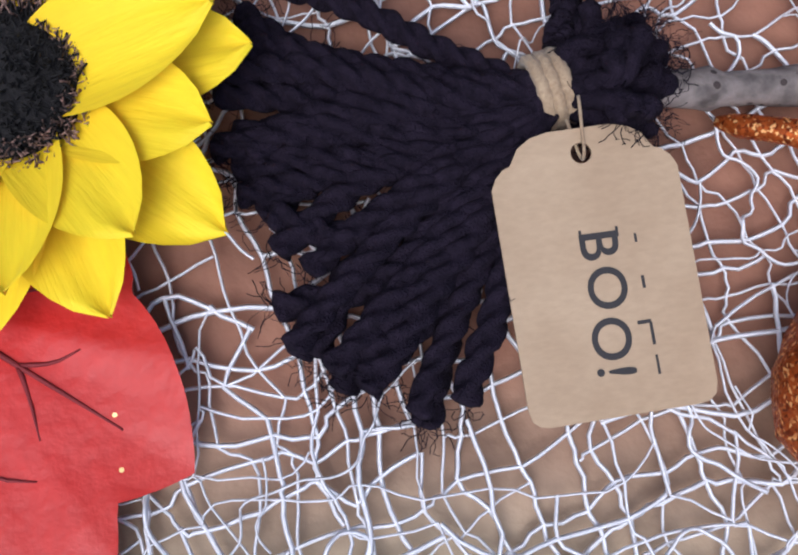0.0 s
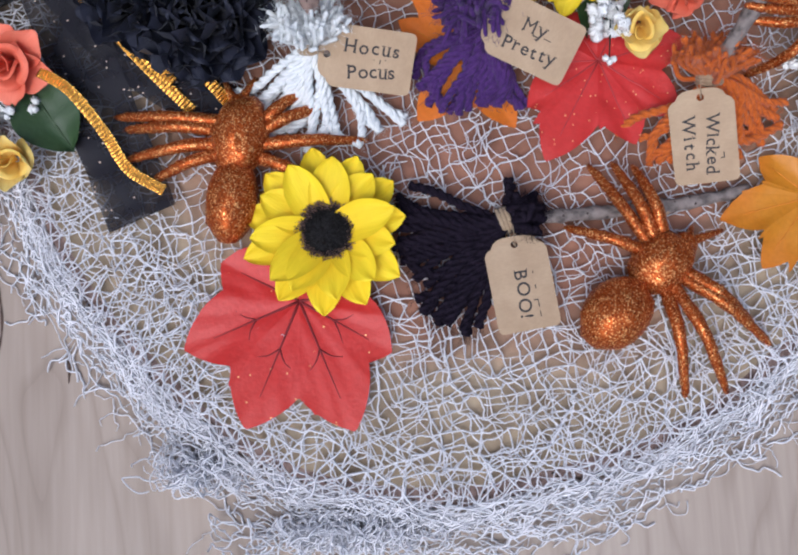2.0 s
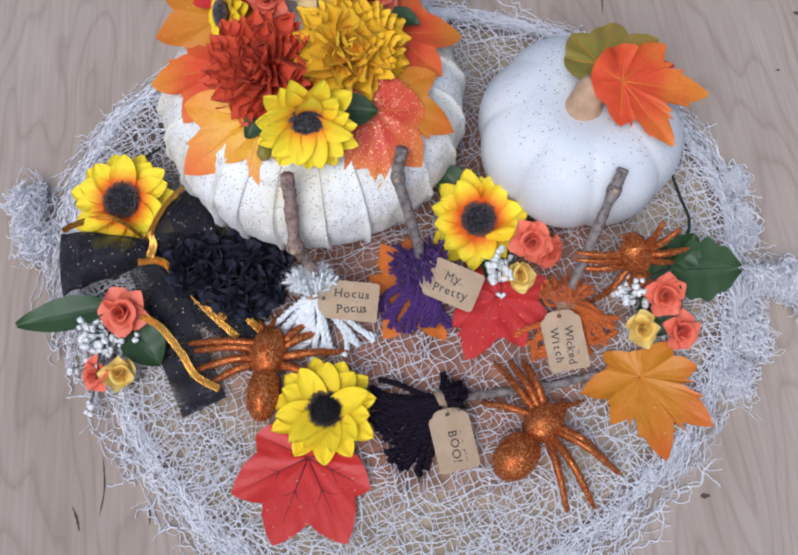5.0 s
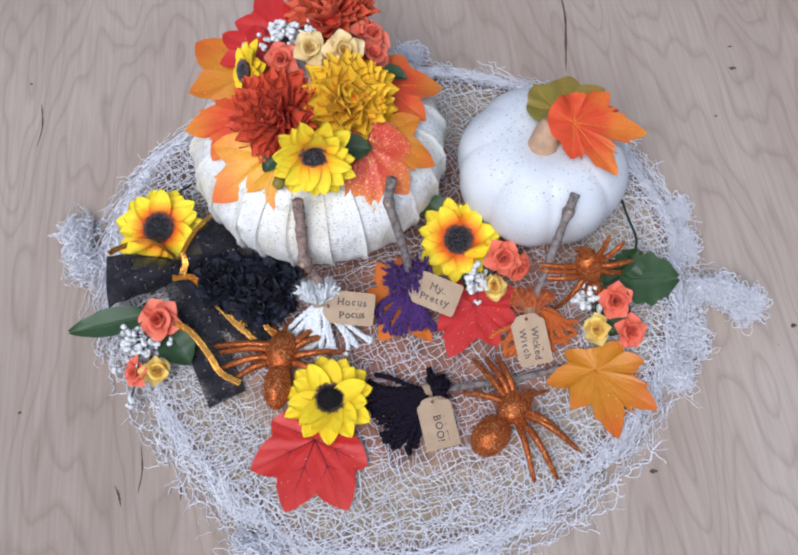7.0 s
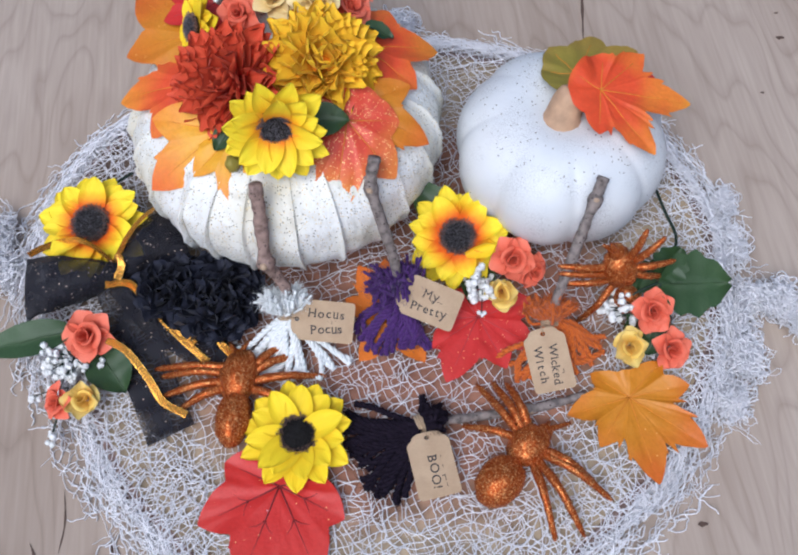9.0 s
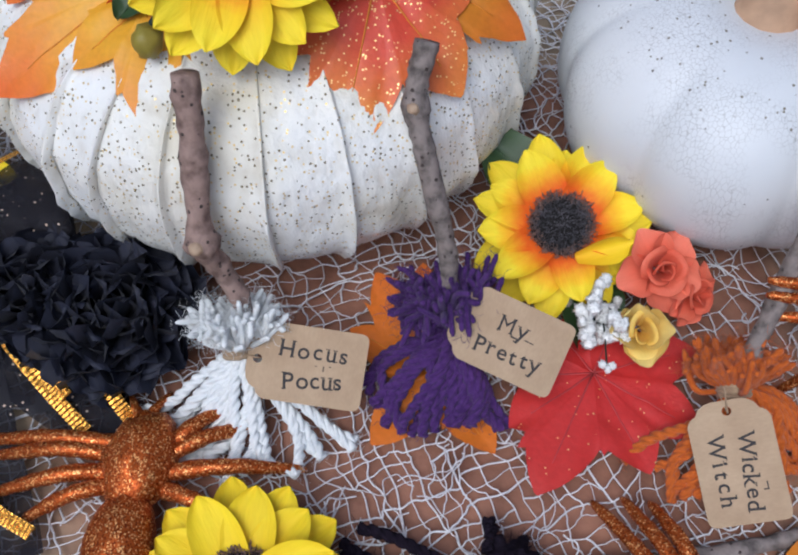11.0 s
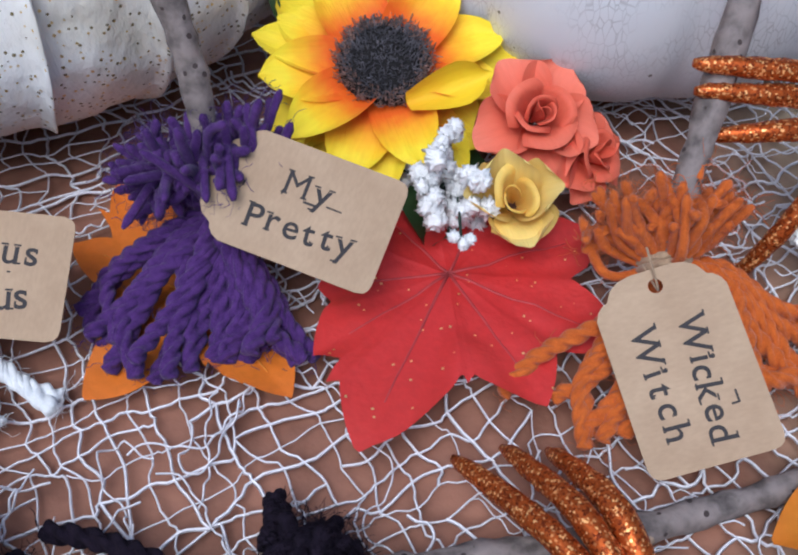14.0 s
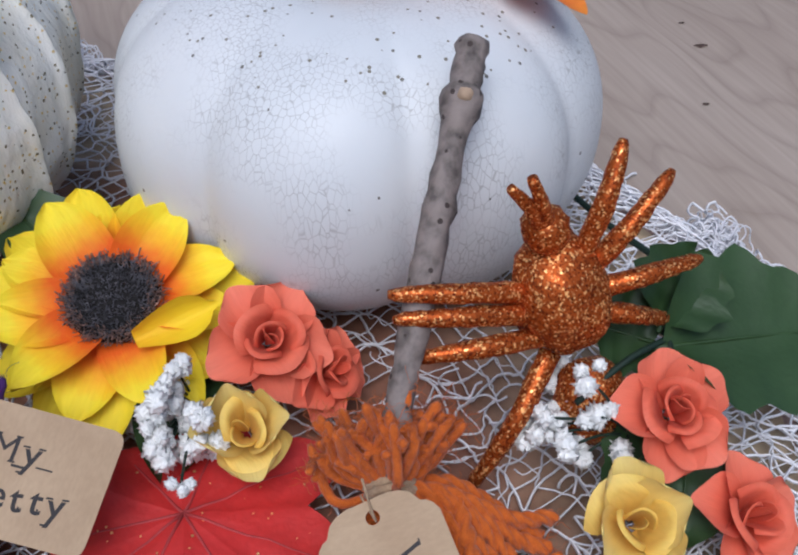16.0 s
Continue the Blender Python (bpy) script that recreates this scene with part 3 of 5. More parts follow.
# ---- pumpkins ----
def pumpkin_form(R, H, ribs, depth, power, sharp, nu, nv, dimple, phase=0.0):
    """Profile rings; sharp gives flat panels that end in a thin raised flap, else soft lobes."""
    rs = random.Random(ribs)
    if sharp:
        cuts = np.cumsum([rs.uniform(0.75, 1.25) for _ in range(ribs)])
        cuts = np.concatenate([[0], cuts / cuts[-1]])
        table_ = [(2 * math.pi * (cuts[k] + (cuts[k + 1] - cuts[k]) * w), w, k) for k in range(ribs) for w in (0.0, 0.12, 0.3, 0.5, 0.7, 0.85, 0.94, 0.97, 0.985, 0.992)]
    else:
        table_ = [(2 * math.pi * i / nu, (ribs * i / nu + phase) % 1.0, 0) for i in range(nu)]
    n, v, f = len(table_), [], []
    for j in range(nv + 1):
        q = -math.pi / 2 + math.pi * j / nv
        c, s = math.cos(q), math.sin(q)
        rr = R * abs(c) ** (2 / power)
        zz = H / 2 * math.copysign(abs(s) ** (2 / power), s)
        for a, w, k in table_:
            if sharp:
                a2 = a + 0.05 * noise.noise((k * 1.7, zz * 14, 2)) + 0.03 * s
                lift = {0.94: 0.9, 0.97: 1.5, 0.985: 1.45, 0.992: 0.2}.get(w, 0.45 * w)
                g = 1 + depth * lift * (0.7 + 0.6 * noise.noise((k * 3.1, zz * 20, 8))) + 0.018 * noise.noise((math.cos(a) * 9, math.sin(a) * 9, zz * 60)) + 0.010 * noise.noise((math.cos(a) * 30, math.sin(a) * 30, zz * 190))
                a = a2
            else:
                g = 1 + depth * (abs(math.sin(math.pi * w)) ** 0.6 - 0.7) * (0.35 + 0.65 * abs(c)) + 0.012 * noise.noise((math.cos(a) * 2, math.sin(a) * 2, zz * 20))
            r = rr * g
            z = zz - dimple * math.exp(-(rr / (0.32 * R)) ** 2) * (1 if s > 0 else -0.6)
            v.append((r * math.cos(a), r * math.sin(a), z + H / 2))
    for j in range(nv):
        for i in range(n):
            f.append((j * n + i, j * n + (i + 1) % n, (j + 1) * n + (i + 1) % n, (j + 1) * n + i))
    return v, f


BIG = Vector((-0.089, 0.137, 0.003))
big = thing("paper_pumpkin", BIG, "cream papier-mache pumpkin with ridged panels and gold glitter", "pumpkin")
pv, pf = pumpkin_form(0.115, 0.122, 24, 0.040, 2.5, True, 288, 64, 0.01)
for k in range(24):
    own = [q for q in pf if (q[0] % 240) // 10 == k]
    used = sorted({i for q in own for i in q})
    at = {i: n for n, i in enumerate(used)}
    part("panel", build("panel", [pv[i] for i in used], [tuple(at[i] for i in q) for q in own], M_PAPER), big)
WHITE = Vector((0.1145, 0.095, 0.002))
white = thing("foam_pumpkin", WHITE, "white crackled foam pumpkin sprinkled with glitter", "pumpkin")
part("shell", build("shell", *pumpkin_form(0.078, 0.104, 8, 0.075, 2.35, False, 192, 44, 0.012, 0.1), M_FOAM), white)
sv = curve([(-0.004, -0.007, 0.084), (-0.003, -0.005, 0.097), (0.001, -0.001, 0.108), (0.006, 0.003, 0.114)], 10)
part("stem", build("stem", *tube(sv, [0.021, 0.017, 0.0145, 0.0132, 0.0124, 0.012, 0.0118, 0.0116, 0.011, 0.0075], 14, rough=0.10, seed=3), M_STEM), white, label="chunky tan stub stem")


# ---- sticks ----
def stick(name, ctrl, r0, r1, mat, label, knots=()):
    o = np.array(ctrl[-1])
    t = thing(name, tuple(o), label, "stick")
    c = curve(ctrl, 40)
    rad = np.linspace(r0, r1, 40) * (1 + 0.08 * np.sin(np.arange(40) * 0.9) + 0.05 * np.random.RandomState(len(label)).randn(40))
    for k in knots:
        rad *= 1 + 0.45 * np.exp(-((np.linspace(0, 1, 40) - k) / 0.035) ** 2)
    wood = part("wood", build("wood", *tube(c, rad, 12, origin=o, rough=0.18, seed=len(name)), mat), t)
    for k in knots:
        i = int(k * 39)
        v, f = blob(r0 * 0.55, r0 * 0.55, r0 * 0.5, i, 0.3, 10, 6)
        part("bud", build("bud", v + (c[i] + np.array((-0.25 * r0, -0.95 * r0, 0.5 * r0)) - o), f, M_WOODEND), wood, label="cut twig stub")
    return t


stick("white_broom_handle", [(-0.1062, 0.040, 0.131), (-0.1075, 0.028, 0.106), (-0.1095, 0.012, 0.078), (-0.106, 0.011, 0.062), (-0.1005, 0.006, 0.045), (-0.100, -0.002, 0.030)], 0.0050, 0.0038, M_BARK_BROWN, "brown knotted twig handle leaning on the paper pumpkin", (0.42,))
stick("purple_broom_handle", [(-0.0262, 0.055, 0.125), (-0.0310, 0.043, 0.108), (-0.0265, 0.028, 0.085), (-0.021, 0.014, 0.058), (-0.0205, 0.008, 0.036)], 0.0042, 0.0036, M_BARK_GREY, "crooked grey twig handle leaning on the paper pumpkin", (0.28,))
stick("rust_broom_handle", [(0.1275, 0.0315, 0.1035), (0.1187, 0.0175, 0.0900), (0.1040, -0.0050, 0.066), (0.0900, -0.0270, 0.041), (0.0865, -0.0345, 0.026)], 0.0040, 0.0035, M_BARK_GREY, "mottled grey twig handle leaning on the white pumpkin", (0.2,))
stick("black_broom_handle", [(0.104, -0.0875, 0.006), (0.06, -0.093, 0.006), (0.02, -0.0935, 0.0065), (-0.012, -0.0945, 0.008)], 0.0031, 0.0033, M_BARK_GREY, "thin grey twig handle lying on the gauze", (0.33,))


# ---- yarn brooms ----
def strand_mesh(ctrl, r, mat, o, n=100, ridge=0.29, sides=18):
    """A plied yarn with a blunt, slightly splayed end."""
    c = curve(ctrl, n)
    c[1:] += np.cumsum(np.random.normal(0, 0.00004, (n - 1, 3)), axis=0)
    rad = r * (1 + 0.05 * np.sin(np.arange(n) * 0.7 + c[0, 0] * 900))
    rad[-1] *= 0.45
    return build("yarn", *tube(c, rad, sides, ridge, 3, 2.5 * r, origin=o), mat)


def fuzz(kn, spots, mat, seed, count=2200):
    """Fine loose fibres round a yarn bundle."""
    rs = np.random.RandomState(seed)
    lines = []
    for _ in range(count):
        p = np.array(spots[rs.randint(len(spots))]) - np.array(kn)
        d = rs.normal(0, 1, 3)
        pts = []
        for _ in range(6):
            d = d + rs.normal(0, 0.6, 3)
            d /= np.linalg.norm(d)
            p = p + d * 0.0011
            pts.append(p)
        lines.append(np.array(pts))
    return build("fuzz", *strands(lines, 0.00007), mat)


def broom(name, kn, tails, tuft_dir, tuft, count, spread_z, r, mat, label, tie=True, seed=1, tuft_r=None, height=0.016, sag=1.0):
    """A tied yarn bundle: tails fan from the knot kn to the tips named, with a short tuft on the other side."""
    rs = random.Random(seed)
    kn = Vector(kn)
    spots = []
    t = thing(name, kn, label, "broom")
    for k in range(count):
        u = (k + 0.5) / count
        layer = rs.random()
        a, b = tails[0], tails[1]
        ang = radians(a[0] + (b[0] - a[0]) * u + rs.gauss(0, 3))
        ln = (a[1] + (b[1] - a[1]) * u) * rs.uniform(0.86, 1.05)
        if len(tails) > 2:
            ln *= 1 + (tails[2] - 1) * math.sin(math.pi * u)
        d = Vector((math.cos(ang), math.sin(ang), 0))
        s = d.cross(Vector((0, 0, 1))) * rs.gauss(0, 0.0022)
        z_end = 0.004 + r + layer * spread_z
        p0 = kn + d * 0.001 + Vector((0, 0, (layer - 0.5) * 0.006))
        p1 = kn + d * ln * 0.35 + s + Vector((0, 0, height * 0.25 * layer + 0.001))
        p2 = kn + d * ln * 0.72 + s * 1.6
        p3 = kn + d * ln + s * 1.3
        top = kn.z + height * 0.3 * layer
        p1.z = max(top * 0.92 * sag, z_end)
        p2.z = max(0.45 * top * sag * sag + 0.3 * z_end, z_end)
        p3.z = z_end
        bend = d.cross(Vector((0, 0, 1))) * rs.gauss(0, 0.0048)
        p3 = p3 + bend
        p2 = p2 + bend * rs.uniform(-0.8, 1.0)
        p1 = p1 + bend * rs.uniform(-0.6, 0.6)
        spots += [tuple(p) for p in (p1, p2, p3, p3)]
        part("yarn", strand_mesh([p0, p1, p2, p3], r * rs.uniform(0.9, 1.1), mat, kn), t)
    td = Vector(tuft_dir).normalized()
    e1 = td.cross(Vector((0, 0, 1)))
    if e1.length < 0.05:
        e1 = Vector((1, 0, 0))
    e1.normalize()
    e2 = td.cross(e1)
    for k in range(tuft[2]):
        a, w = rs.uniform(0, 6.283), math.sqrt(rs.random())
        side = e1 * math.cos(a) * w + e2 * math.sin(a) * w
        ln = tuft[0] * rs.uniform(0.7, 1.05)
        p0 = kn + side * 0.002
        p1 = kn + td * ln * 0.5 + side * tuft[1] * 0.6 + Vector((rs.gauss(0, 1), rs.gauss(0, 1), rs.gauss(0, 1))) * 0.0024
        p2 = kn + td * ln * rs.uniform(0.35 if tie else -0.05, 1.0) + side * tuft[1] * rs.uniform(0.6, 1.2) + Vector((0, 0, 0.002))
        for p in (p0, p1, p2):
            p.z = max(p.z, 0.0055)
        spots += [tuple(p1), tuple(p2), tuple(p2)]
        part("tuft_yarn", strand_mesh([p0, p1, p2], (tuft_r or r) * rs.uniform(0.9, 1.15), mat, kn, 18, 0.10, 10), t)
    part("fuzz", fuzz(kn, spots, mat, seed), t, label="loose fibres")
    if tie:
        c = [(0.0058 * math.cos(q) * e1 + 0.0058 * math.sin(q) * e2 + td * (0.0012 * (q / 6.283 - 1.5) * 1.6)) for q in np.linspace(0, 6.283 * 3, 60)]
        part("twine", build("twine", *tube([tuple(v) for v in c], 0.0012, 7, 0.15, 2, 0.003), M_JUTE), t, label="tan jute twine wrap")
    return t


broom("black_yarn_broom", (-0.0165, -0.0945, 0.0090), ((154, 0.051), (253, 0.062), 0.98), (0.9, 0.22, 0.12), (0.021, 0.012, 60), 33, 0.005, 0.0021, M_BLACKYARN, "black yarn mini broom lying flat, tied with jute", seed=3, height=0.006, tuft_r=0.0018)
broom("white_yarn_broom", (-0.1035, -0.0060, 0.028), ((-158, 0.046), (-38, 0.056), 0.90), (0.00, 0.52, 0.55), (0.021, 0.020, 210), 20, 0.004, 0.0019, M_WHITEYARN, "white yarn mini broom with fluffy top", seed=5, height=0.012, sag=0.66, tuft_r=0.0011)
broom("purple_yarn_broom", (-0.0205, 0.0005, 0.024), ((-155, 0.046), (-52, 0.042), 0.96), (-0.10, 0.58, 0.62), (0.025, 0.022, 330), 25, 0.009, 0.0019, M_PURPLEYARN, "purple yarn mini broom with curly top", seed=7, height=0.010, tie=False, tuft_r=0.0012)
broom("rust_yarn_broom", (0.0860, -0.0350, 0.022), ((-150, 0.048), (-14, 0.044), 0.84), (0.02, 0.62, 0.42), (0.020, 0.018, 210), 26, 0.003, 0.0018, M_RUSTYARN, "rust orange yarn mini broom tied with jute", seed=9, height=0.006, tuft_r=0.0012)
loop = thing("black_yarn_end", (-0.0145, -0.088, 0.008), "loose end of black yarn beside the broom knot", "yarn")
part("yarn", strand_mesh([(-0.0145, -0.088, 0.012), (-0.0125, -0.082, 0.012), (-0.012, -0.0745, 0.009)], 0.0024, M_BLACKYARN, (-0.0145, -0.088, 0.008)), loop)


# ---- tags ----
SERIFS = {"H": ((0.07, 0), (0.93, 0), (0.07, 1), (0.93, 1)), "B": ((0.04, 0), (0.04, 1)), "P": ((0.08, 0), (0.08, 1)), "M": ((0.06, 0), (0.94, 0), (0.06, 1), (0.94, 1)),
          "W": ((0.04, 1), (0.5, 1), (0.96, 1)), "i": ((0.5, 0), (0.15, 0.74)), "r": ((0.14, 0), (0.05, 0.74)), "h": ((0.10, 0), (0.90, 0), (0.02, 1)), "u": ((0.05, 0.74), (0.86, 0.74), (1.0, 0)),
          "k": ((0.10, 0), (0.94, 0), (0.02, 1), (0.85, 0.74)), "d": ((0.80, 1), (0.98, 0)), "y": ((0.06, 0.74), (0.94, 0.74), (0.1, -0.28)), "c": ((0.9, 0.62),), "s": ((0.88, 0.62), (0.1, 0.1)), "t": ((0.75, 0.02),)}
GLYPHS = {}


def glyph(ch):
    """A letter of the built-in font with the slab serifs of a stamp set, one unit high for a capital: its mesh, left edge and width."""
    if ch not in GLYPHS:
        cu = bpy.data.curves.new("lettering", "FONT")
        cu.body, cu.size, cu.extrude, cu.offset = ch, 1.39, 0.005, 0.0 if ch == "M" else 0.014
        ob = bpy.data.objects.new("tmp", cu)
        scene.collection.objects.link(ob)
        bpy.context.view_layer.update()
        me = bpy.data.meshes.new_from_object(ob.evaluated_get(bpy.context.evaluated_depsgraph_get()))
        bpy.data.objects.remove(ob)
        xs = [v.co.x for v in me.vertices]
        x0, w = min(xs), max(xs) - min(xs)
        bm = bmesh.new()
        bm.from_mesh(me)
        for fx, fy in SERIFS.get(ch, ()):
            half, flat = (0.13, 0.035) if ch not in "cst" else (0.035, 0.09)
            x, y = x0 + fx * w, fy - flat if fy > 0.5 else fy + flat
            q = [bm.verts.new((x + a * half, y + b * flat, 0.006)) for a, b in ((-1, -1), (1, -1), (1, 1), (-1, 1))]
            bm.faces.new(q)
        bm.to_mesh(me)
        bm.free()
        me.materials.clear()
        me.materials.append(M_INK)
        GLYPHS[ch] = (me, x0, w)
    return GLYPHS[ch]


def lettering(text, cap, xa, xb, ya, yb, parent):
    """Single stamped letters from (xa, ya) to (xb, yb), set by hand and so a little uneven."""
    rs = random.Random(text)
    sizes = [glyph(ch) for ch in text]
    gap = (xb - xa - cap * sum(g[2] for g in sizes)) / (len(text) - 1)
    x, turn = xa, math.degrees(math.atan2(yb - ya, xb - xa))
    for me, x0, w in sizes:
        y = ya + (yb - ya) * (x - xa) / (xb - xa) + rs.gauss(0, 0.0002)
        part("letter", me, parent, pose(x, y, 0.00045, 0, 0, turn + rs.gauss(0, 2.0)) @ Matrix.Scale(cap, 4) @ Matrix.Translation((-x0, 0, 0)), "black stamped letter")
        x += cap * w + gap


def tag(name, hole, far, up, lines, label, marks=()):
    X = (Vector(far) - Vector(hole)).normalized()
    Y = Vector(up)
    Y = (Y - X * Y.dot(X)).normalized()
    Z = X.cross(Y)
    m = Matrix((X, Y, Z)).transposed().to_4x4()
    m.translation = hole
    t = thing(name, m, label, "gift tag", "kraft gift tags")
    L, W = 0.0415, 0.0150
    side = [(-0.0040, 0.0000), (-0.0040, 0.0050), (-0.0034, 0.0078), (-0.0020, 0.0100), (0.0000, 0.0112), (0.0006, 0.0116), (0.0010, 0.0128), (0.0022, 0.0141), (0.0040, W)]
    side += [(L - 0.003, W), (L - 0.0012, W - 0.0005), (L - 0.0003, W - 0.0016), (L, W - 0.003), (L, 0)]
    outer = side + [(x, -y) for x, y in side[-2:0:-1]]
    n, h = len(outer), 16
    rim = [(0.0017 * math.cos(-2 * math.pi * i / h), 0.0017 * math.sin(-2 * math.pi * i / h)) for i in range(h)]
    bm = bmesh.new()
    rings = []
    for ring in (outer, rim):
        vs = [bm.verts.new((x, y, 0)) for x, y in ring]
        rings.append([bm.edges.new((vs[i], vs[(i + 1) % len(vs)])) for i in range(len(vs))])
    bmesh.ops.triangle_fill(bm, use_beauty=True, edges=rings[0] + rings[1])
    g = bmesh.ops.extrude_face_region(bm, geom=bm.faces[:])
    bmesh.ops.translate(bm, verts=[v for v in g["geom"] if isinstance(v, bmesh.types.BMVert)], vec=(0, 0, 0.0005))
    bmesh.ops.translate(bm, verts=bm.verts[:], vec=(0, 0, -0.0001))
    bmesh.ops.recalc_face_normals(bm, faces=bm.faces[:])
    me = bpy.data.meshes.new("card")
    bm.to_mesh(me)
    bm.free()
    me.materials.append(M_KRAFT)
    card = part("card", me, t)
    for text, cap, xa, xb, ya, yb in lines:
        lettering(text, cap, xa, xb, ya, yb, card)
    for x, y, w, hgt in marks:
        v, f = slab(x - w / 2, y - hgt / 2, x + w / 2, y + hgt / 2, 0.00042, 0.00048)
        part("ink_mark", build("ink_mark", v, f, M_INK, False), card)
    s = curve([(-0.009, 0.001, 0.001), (-0.004, 0.0006, 0.0012), (0, 0.0004, 0.0008), (0.0004, 0.0002, -0.001), (-0.006, -0.001, -0.001)], 16)
    part("string", build("string", *tube(s, 0.0003, 6), M_JUTE), t, label="thin tan string loop")
    return t


tag("boo_tag", (-0.0134, -0.1076, 0.0155), (-0.0082, -0.1514, 0.0112), (1, 0.05, 0.0), [("BOO!", 0.0063, 0.0128, 0.0350, -0.0026, -0.0032)], "brown kraft paper tag stamped BOO!",
    ((0.0145, 0.0062, 0.0014, 0.0004), (0.0215, 0.0062, 0.002, 0.0005), (0.0277, 0.0052, 0.0006, 0.0022), (0.0296, 0.0062, 0.0036, 0.0005), (0.0345, 0.0062, 0.003, 0.0004)))
tag("hocus_pocus_tag", (-0.0958, -0.0122, 0.0312), (-0.0545, -0.0192, 0.0252), (0.005, 0.024, 0.0147), [("Hocus", 0.0064, 0.0080, 0.0340, 0.0024, 0.0028), ("Pocus", 0.0066, 0.0112, 0.0335, -0.0100, -0.0076)], "brown kraft paper tag stamped Hocus Pocus",
    ((0.0255, -0.0005, 0.0005, 0.0022), (0.0225, 0.0002, 0.0006, 0.0004), (0.028, 0.0006, 0.0008, 0.0004)))
tag("my_pretty_tag", (-0.0160, -0.0050, 0.0390), (0.0198, -0.0225, 0.0300), (0.35, 0.82, 0.42), [("My", 0.0063, 0.0135, 0.0250, 0.0014, 0.0018), ("Pretty", 0.0063, 0.0080, 0.0345, -0.0094, -0.0080)], "brown kraft paper tag stamped My Pretty",
    ((0.0205, 0.0012, 0.003, 0.0006), (0.0265, 0.002, 0.004, 0.0004), (0.0135, 0.0018, 0.0004, 0.0014), (0.0042, 0.0005, 0.0004, 0.0014)))
tag("wicked_witch_tag", (0.0780, -0.0462, 0.0290), (0.0826, -0.0830, 0.0120), (1, 0.0, 0.34), [("Wicked", 0.0060, 0.0080, 0.0368, 0.0022, 0.0000), ("Witch", 0.0060, 0.0080, 0.0342, -0.0088, -0.0090)], "brown kraft paper tag stamped Wicked Witch",
    ((0.0285, 0.0085, 0.0030, 0.0005), (0.0298, 0.0076, 0.0005, 0.0016)))


# ---- spiders ----
def spider(name, head, thorax, abdomen, up, legs, feelers, label, ab=(0.0195, 0.0155, 0.0135), th=(0.0170, 0.0132, 0.0110), lw=1.18):
    thorax, abdomen, head, up = Vector(thorax), Vector(abdomen), Vector(head), Vector(up).normalized()
    X = (thorax - abdomen).normalized()
    Y = up.cross(X).normalized()
    Z = X.cross(Y)
    R = Matrix((X, Y, Z)).transposed().to_4x4()
    t = thing(name, thorax, label, "spider", "copper glitter spiders")
    v, f = blob(*ab, 3, 0.10, 20, 12)
    ma = R.copy()
    ma.translation = abdomen - thorax
    part("abdomen", build("abdomen", v, f, M_COPPER), t, ma)
    v, f = blob(*th, 5, 0.22, 20, 12)
    part("thorax", build("thorax", v, f, M_COPPER), t, R)
    v, f = blob(0.0065, 0.006, 0.0055, 8, 0.2, 14, 8)
    mh = R.copy()
    mh.translation = head - thorax
    part("head", build("head", v, f, M_COPPER), t, mh)
    for i, (tip, lift, along) in enumerate(legs):
        tip = Vector(tip)
        side = tip - thorax
        at = thorax + X * along + (side - X * side.dot(X)).normalized() * th[1] * 0.55
        knee = at.lerp(tip, 0.42) + up * lift
        mid = at.lerp(tip, 0.75) + up * lift * 0.62
        c = curve([at, knee, mid, tip], 18)
        rad = np.interp(np.linspace(0, 1, 18), [0, 0.3, 0.55, 0.9, 1], [0.0029 * lw, 0.0027 * lw, 0.0024 * lw, 0.0018 * lw, 0.0010])
        part("leg", build("leg", *tube(c, rad, 10, origin=thorax, rough=0.22, seed=i), M_COPPER), t)
    for i, tip in enumerate(feelers):
        tip = Vector(tip)
        c = curve([head, head.lerp(tip, 0.5) + up * 0.002, tip], 10)
        part("feeler", build("feeler", *tube(c, np.linspace(0.0027, 0.0012, 10), 9, origin=thorax, rough=0.2, seed=i), M_COPPER), t)
    return t


spider("front_spider", (0.068, -0.113, 0.013), (0.0555, -0.1215, 0.0150), (0.0320, -0.1435, 0.0145), (0, 0, 1),
       [((0.0272, -0.0693, 0.006), 0.005, 0.002), ((0.0385, -0.0690, 0.007), 0.007, 0.006), ((0.0485, -0.0715, 0.007), 0.008, 0.011), ((0.0130, -0.0995, 0.006), 0.007, 0.000),
        ((0.0632, -0.1852, 0.0035), 0.010, -0.006), ((0.0830, -0.1848, 0.0035), 0.012, -0.003), ((0.1062, -0.1634, 0.0035), 0.011, 0.001), ((0.0995, -0.1540, 0.0035), 0.011, 0.004)],
       [(0.074, -0.1040, 0.007), (0.0885, -0.1065, 0.006)], "copper glitter plastic spider crawling on the gauze", lw=1.12)
